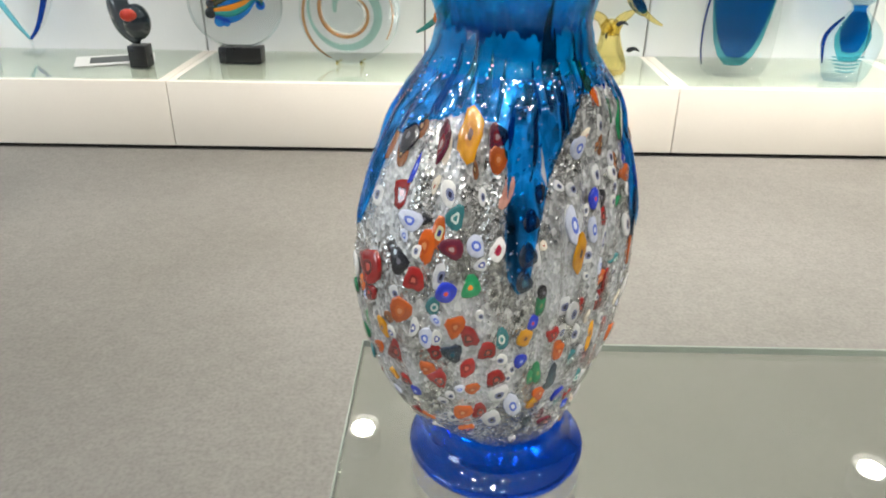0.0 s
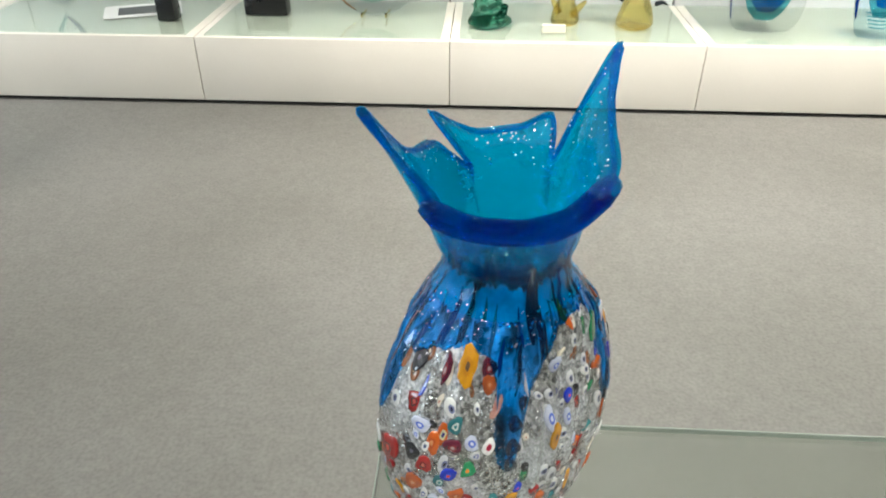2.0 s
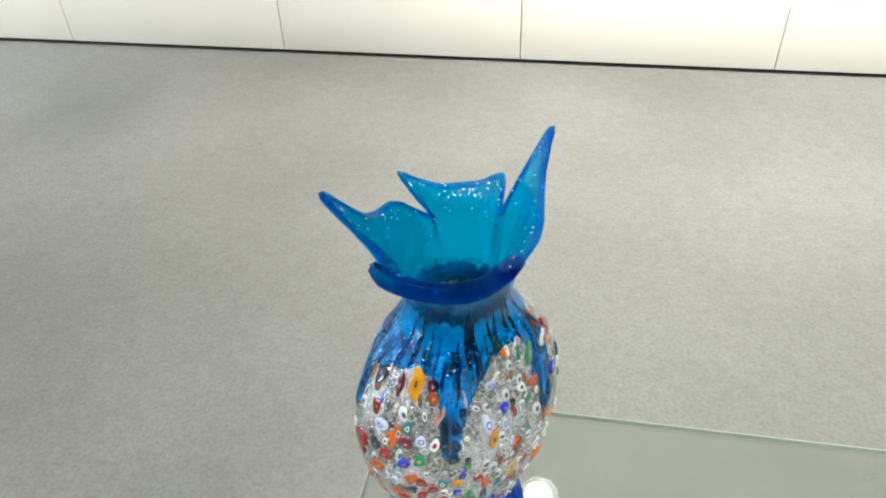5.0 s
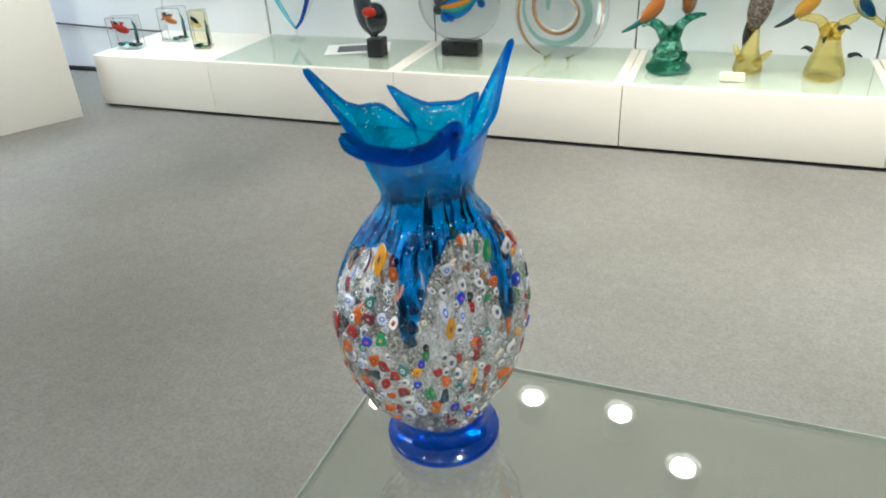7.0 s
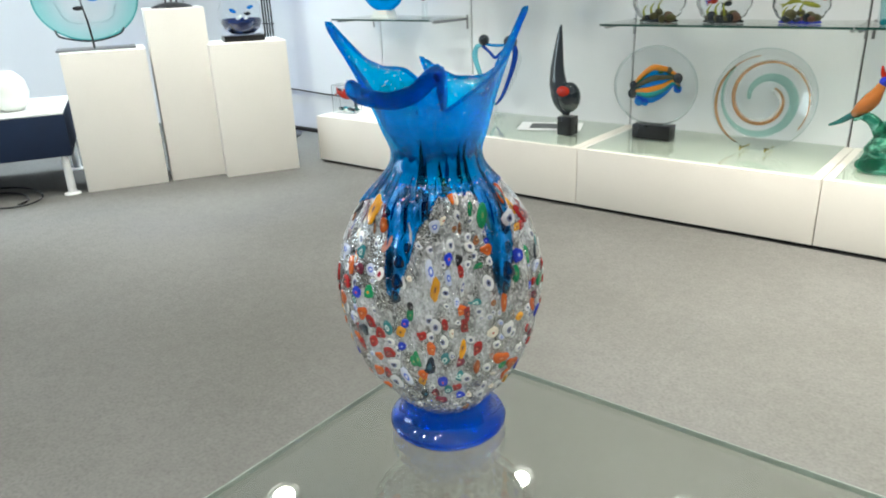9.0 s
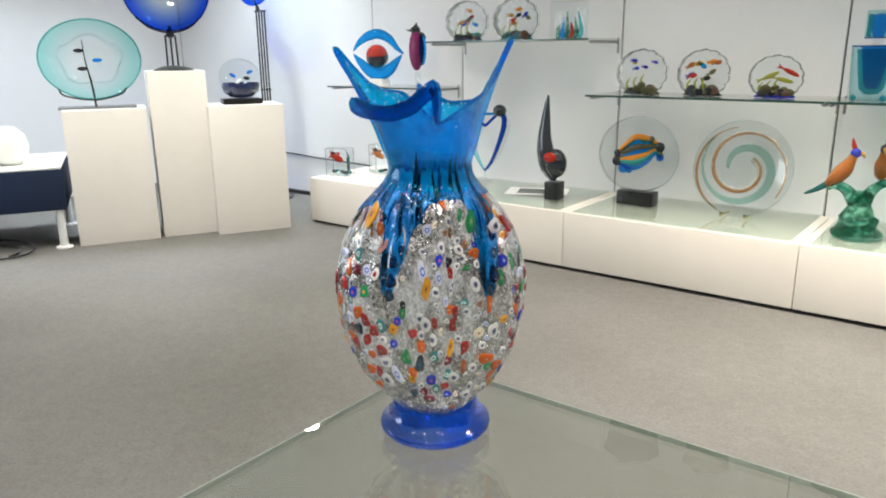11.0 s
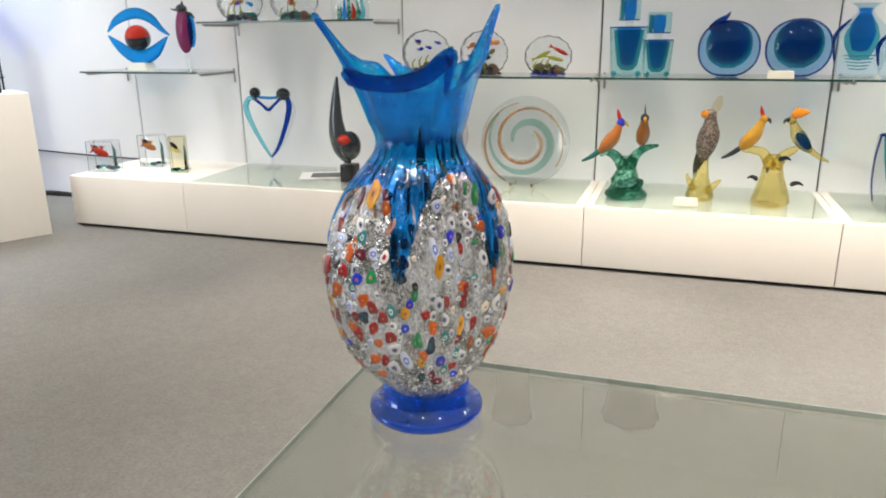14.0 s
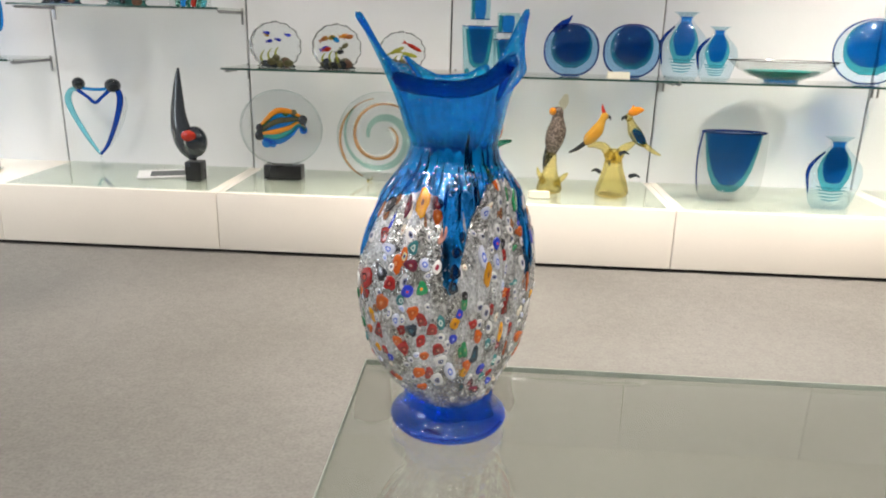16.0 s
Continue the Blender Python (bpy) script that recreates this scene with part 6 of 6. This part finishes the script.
def standing_plate(at, turn, rx, rz, lift, material, rim, label, wavy=False):
    s = thing("plate_on_stand", pose(*at, 0, 0, turn), label, "plate")
    upright = Matrix.Translation((0, 0, lift + rz)) @ Matrix.Rotation(radians(82), 4, "X")
    prof = [(0.0, -0.045), (0.45, -0.042), (0.60, -0.030), (0.80, -0.008), (0.98, 0.012), (1.0, 0.016), (0.97, 0.022), (0.80, 0.004), (0.60, -0.018), (0.45, -0.031), (0.0, -0.034)]
    dish = part("dish", moved(turned([(r * rx, h) for r, h in prof], 72, sy=rz / rx, wobble=(lambda a, i: 1 + 0.012 * math.sin(3 * a)) if wavy else None), upright), material, s)
    part("rim", moved(rod([(rx * 0.99 * math.cos(a), rz * 0.99 * math.sin(a), 0.018, 0.005) for a in np.linspace(0, 2 * math.pi, 64, endpoint=False)], 1, 8, closed=True, up=(0, 0, 1)), upright), rim, dish)
    return s, dish, upright


aqua, aqua_dish, aqua_up = standing_plate((mid_1.x - 0.045 * 0.478, mid_1.y - 0.045 * 0.878, 0.8434), row_turn, 0.300, 0.250, 0.055, AQUA, AQUA_RIM, "large oval aqua glass plate on a black metal stand", True)
part("base_plate", block(0.46, 0.20, 0.012, (0.01, 0.0, 0), 0.003), STEEL, aqua, "flat grey steel base plate")
part("inner_ring", moved(rod([(0.185 * (1 + 0.07 * math.sin(5 * a)) * math.cos(a), 0.15 * (1 + 0.07 * math.sin(5 * a)) * math.sin(a), -0.014, 0.006) for a in np.linspace(0, 2 * math.pi, 60, endpoint=False)], 1, 8, closed=True, up=(0, 0, 1)), aqua_up),
     CRYSTAL_EDGE, aqua_dish, "wavy clear inner ring")
part("mast", rod([(0.0, -0.05, 0.012, 0.007), (-0.01, -0.055, 0.16, 0.006), (-0.03, -0.052, 0.30, 0.004), (-0.035, -0.05, 0.42, 0.003)], 5, 8), BLACK, aqua)
part("cradle", rod([(-0.20, -0.05, 0.13, 0.006), (-0.17, -0.05, 0.085, 0.006), (0.0, -0.05, 0.055, 0.006), (0.15, -0.05, 0.085, 0.006), (0.19, -0.05, 0.125, 0.006)], 6, 8), BLACK, aqua)
for x, z in ((-0.06, 0.36), (-0.05, 0.25), (0.04, 0.30)):
    part("leaf", ball(0.022, (x, -0.058, z), sx=1.4, sy=0.3, sz=0.6, detail=8), (COBALT if x > 0 else BLACK), aqua)

blue, blue_dish, blue_up = standing_plate((mid_2.x, mid_2.y, 1.0704), row_turn, 0.27, 0.27, 0.245, BLUE_PLATE, RIM_NAVY, "cobalt glass plate on a black three-tube stand")
part("dome_foot", turned([(0.0, 0.0), (0.13, 0.0), (0.125, 0.008), (0.07, 0.026), (0.0, 0.034)], 36), BLACK, blue, "black domed foot")
for k in range(3):
    x = (k - 1) * 0.034
    part("tube", rod([(x, 0, 0.02, 0.006), (x * 0.9, 0, 0.225, 0.006)], 2, 8), BLACK, blue)
part("clasp", rod([(0, -0.01, 0.22, 0.03), (0, -0.015, 0.25, 0.02), (0, -0.03, 0.285, 0.005)], 4, 10), BLACK, blue)
part("cradle", rod([(-0.2, -0.02, 0.34, 0.006), (-0.12, -0.02, 0.272, 0.006), (0, -0.02, 0.242, 0.006), (0.12, -0.02, 0.272, 0.006), (0.2, -0.02, 0.34, 0.006)], 6, 8), BLACK, blue)

globe = thing("glass_globe", pose(mid_3.x, mid_3.y, 0.8434, 0, 0, row_turn), "clear glass globe with a dark blue sea on a black block", "sculpture")
part("base", block(0.26, 0.16, 0.036, (0, 0, 0), 0.004), BLACK, globe, "black lacquered block")
sphere = part("globe", ball(0.140, (0, 0, 0.167), sz=0.95, detail=24), CRYSTAL, globe, "clear glass globe")
part("sea", turned([(0.0, 0.040), (0.075, 0.046), (0.115, 0.075), (0.131, 0.12), (0.124, 0.14), (0.09, 0.105), (0.05, 0.092), (0.0, 0.10)], 30, wobble=lambda a, i: 1 + (0.04 * math.sin(3 * a + 1) if i < 7 else 0)), SEA, sphere, "dark blue glass sea")
for k, (x, z, m) in enumerate(((-0.05, 0.19, COBALT), (0.04, 0.17, SMOKE), (0.06, 0.21, COBALT), (-0.02, 0.15, MILK), (0.02, 0.13, MILK))):
    part("fish", ball(0.017, (x, -0.03 - 0.01 * k, z), sx=1.4, sy=0.5, sz=0.7, turn=Matrix.Rotation(0.5 - 0.4 * k, 4, "Y"), detail=8), m, sphere)

# tall tubular stand behind the pedestals
mast = thing("tall_plate_stand", pose(-4.08, 3.97, FLOOR_Z), "tall black tubular stand with a cobalt plate", "stand")
part("disc_foot", turned([(0.0, 0.0), (0.17, 0.0), (0.17, 0.008), (0.08, 0.022), (0.0, 0.028)], 40), BLACK, mast, "black round foot")
for k in range(4):
    x = (k - 1.5) * 0.033
    part("tube", rod([(x, 0, 0.015, 0.007), (x, 0, 1.52, 0.007)], 2, 8), BLACK, mast)
for z in (0.3, 0.9, 1.515):
    part("collar", block(0.125, 0.02, 0.012, (0, 0, z), 0.003), BLACK, mast)
upright = Matrix.Translation((0, -0.01, 1.83)) @ Matrix.Rotation(radians(84), 4, "X")
part("plate", moved(turned([(0.0, -0.03), (0.16, -0.02), (0.27, 0.012), (0.275, 0.018), (0.16, -0.010), (0.0, -0.02)], 56), upright), BLUE_PLATE_TALL, mast, "cobalt glass plate")
part("hook", rod([(0, -0.02, 1.52, 0.02), (0, -0.03, 1.56, 0.012), (0, -0.05, 1.60, 0.006)], 4, 8), BLACK, mast)

# low navy table with white opal glass
away = Vector((-ROW[0], -ROW[1], 0))
side = Vector((-ROW[1], ROW[0], 0))
start = Vector((-3.830, 2.125, 0))
bench_mid = start + away * 0.85 + side * 0.4
bench = thing("low_table", Matrix.Translation((bench_mid.x, bench_mid.y, FLOOR_Z)) @ Matrix.Rotation(math.atan2(ROW[1], ROW[0]), 4, "Z"), "low display table with navy cloth and white legs", "table")
part("navy_top", block(1.70, 0.80, 0.26, (0, 0, 0.25), 0.012), NAVY, bench, "navy cloth-covered top")
part("white_board", block(1.69, 0.79, 0.012, (0, 0, 0.5104), 0.002), WHITE_METAL, bench, "white board")
for sx, sy in ((0.80, -0.36), (0.80, 0.36), (-0.80, -0.36), (-0.80, 0.36)):
    leg = part("leg", turned([(0.0, 0.0), (0.05, 0.0), (0.05, 0.008), (0.026, 0.016), (0.022, 0.249), (0.0, 0.249)], 20), WHITE_METAL, bench, "white metal leg")
    leg.location = (sx, sy, 0)
for s, u, r, h in ((0.30, 0.28, 0.115, 0.24), (0.62, 0.22, 0.13, 0.30), (0.50, 0.52, 0.10, 0.42)):
    p = start + away * s + side * u
    egg_vase = link_mesh("opal_vase", turned([(0.0, 0.0), (0.5 * r, 0.0), (0.8 * r, 0.12 * h), (r, 0.45 * h), (0.86 * r, 0.78 * h), (0.45 * r, 0.97 * h), (0.3 * r, h), (0.26 * r, 0.97 * h), (0.0, 0.6 * h)], 32), MILK)
    egg_vase.matrix_world = pose(p.x, p.y, FLOOR_Z + 0.523)
    tagged(egg_vase, "rounded opal white glass vase", "vase", "opal vases")
loops = [(start.x - 0.25 + 0.16 * math.cos(t) * (1 + 0.1 * t), start.y - 0.35 + 0.10 * math.sin(t) * (1 + 0.12 * t), FLOOR_Z + 0.008 + 0.002 * t, 0.006) for t in np.linspace(0, 9, 30)]
tagged(link_mesh("floor_cable", rod(loops, 2, 8, up=(0, 0, 1)), BLACK), "loose black cable coiled on the carpet", "cable")
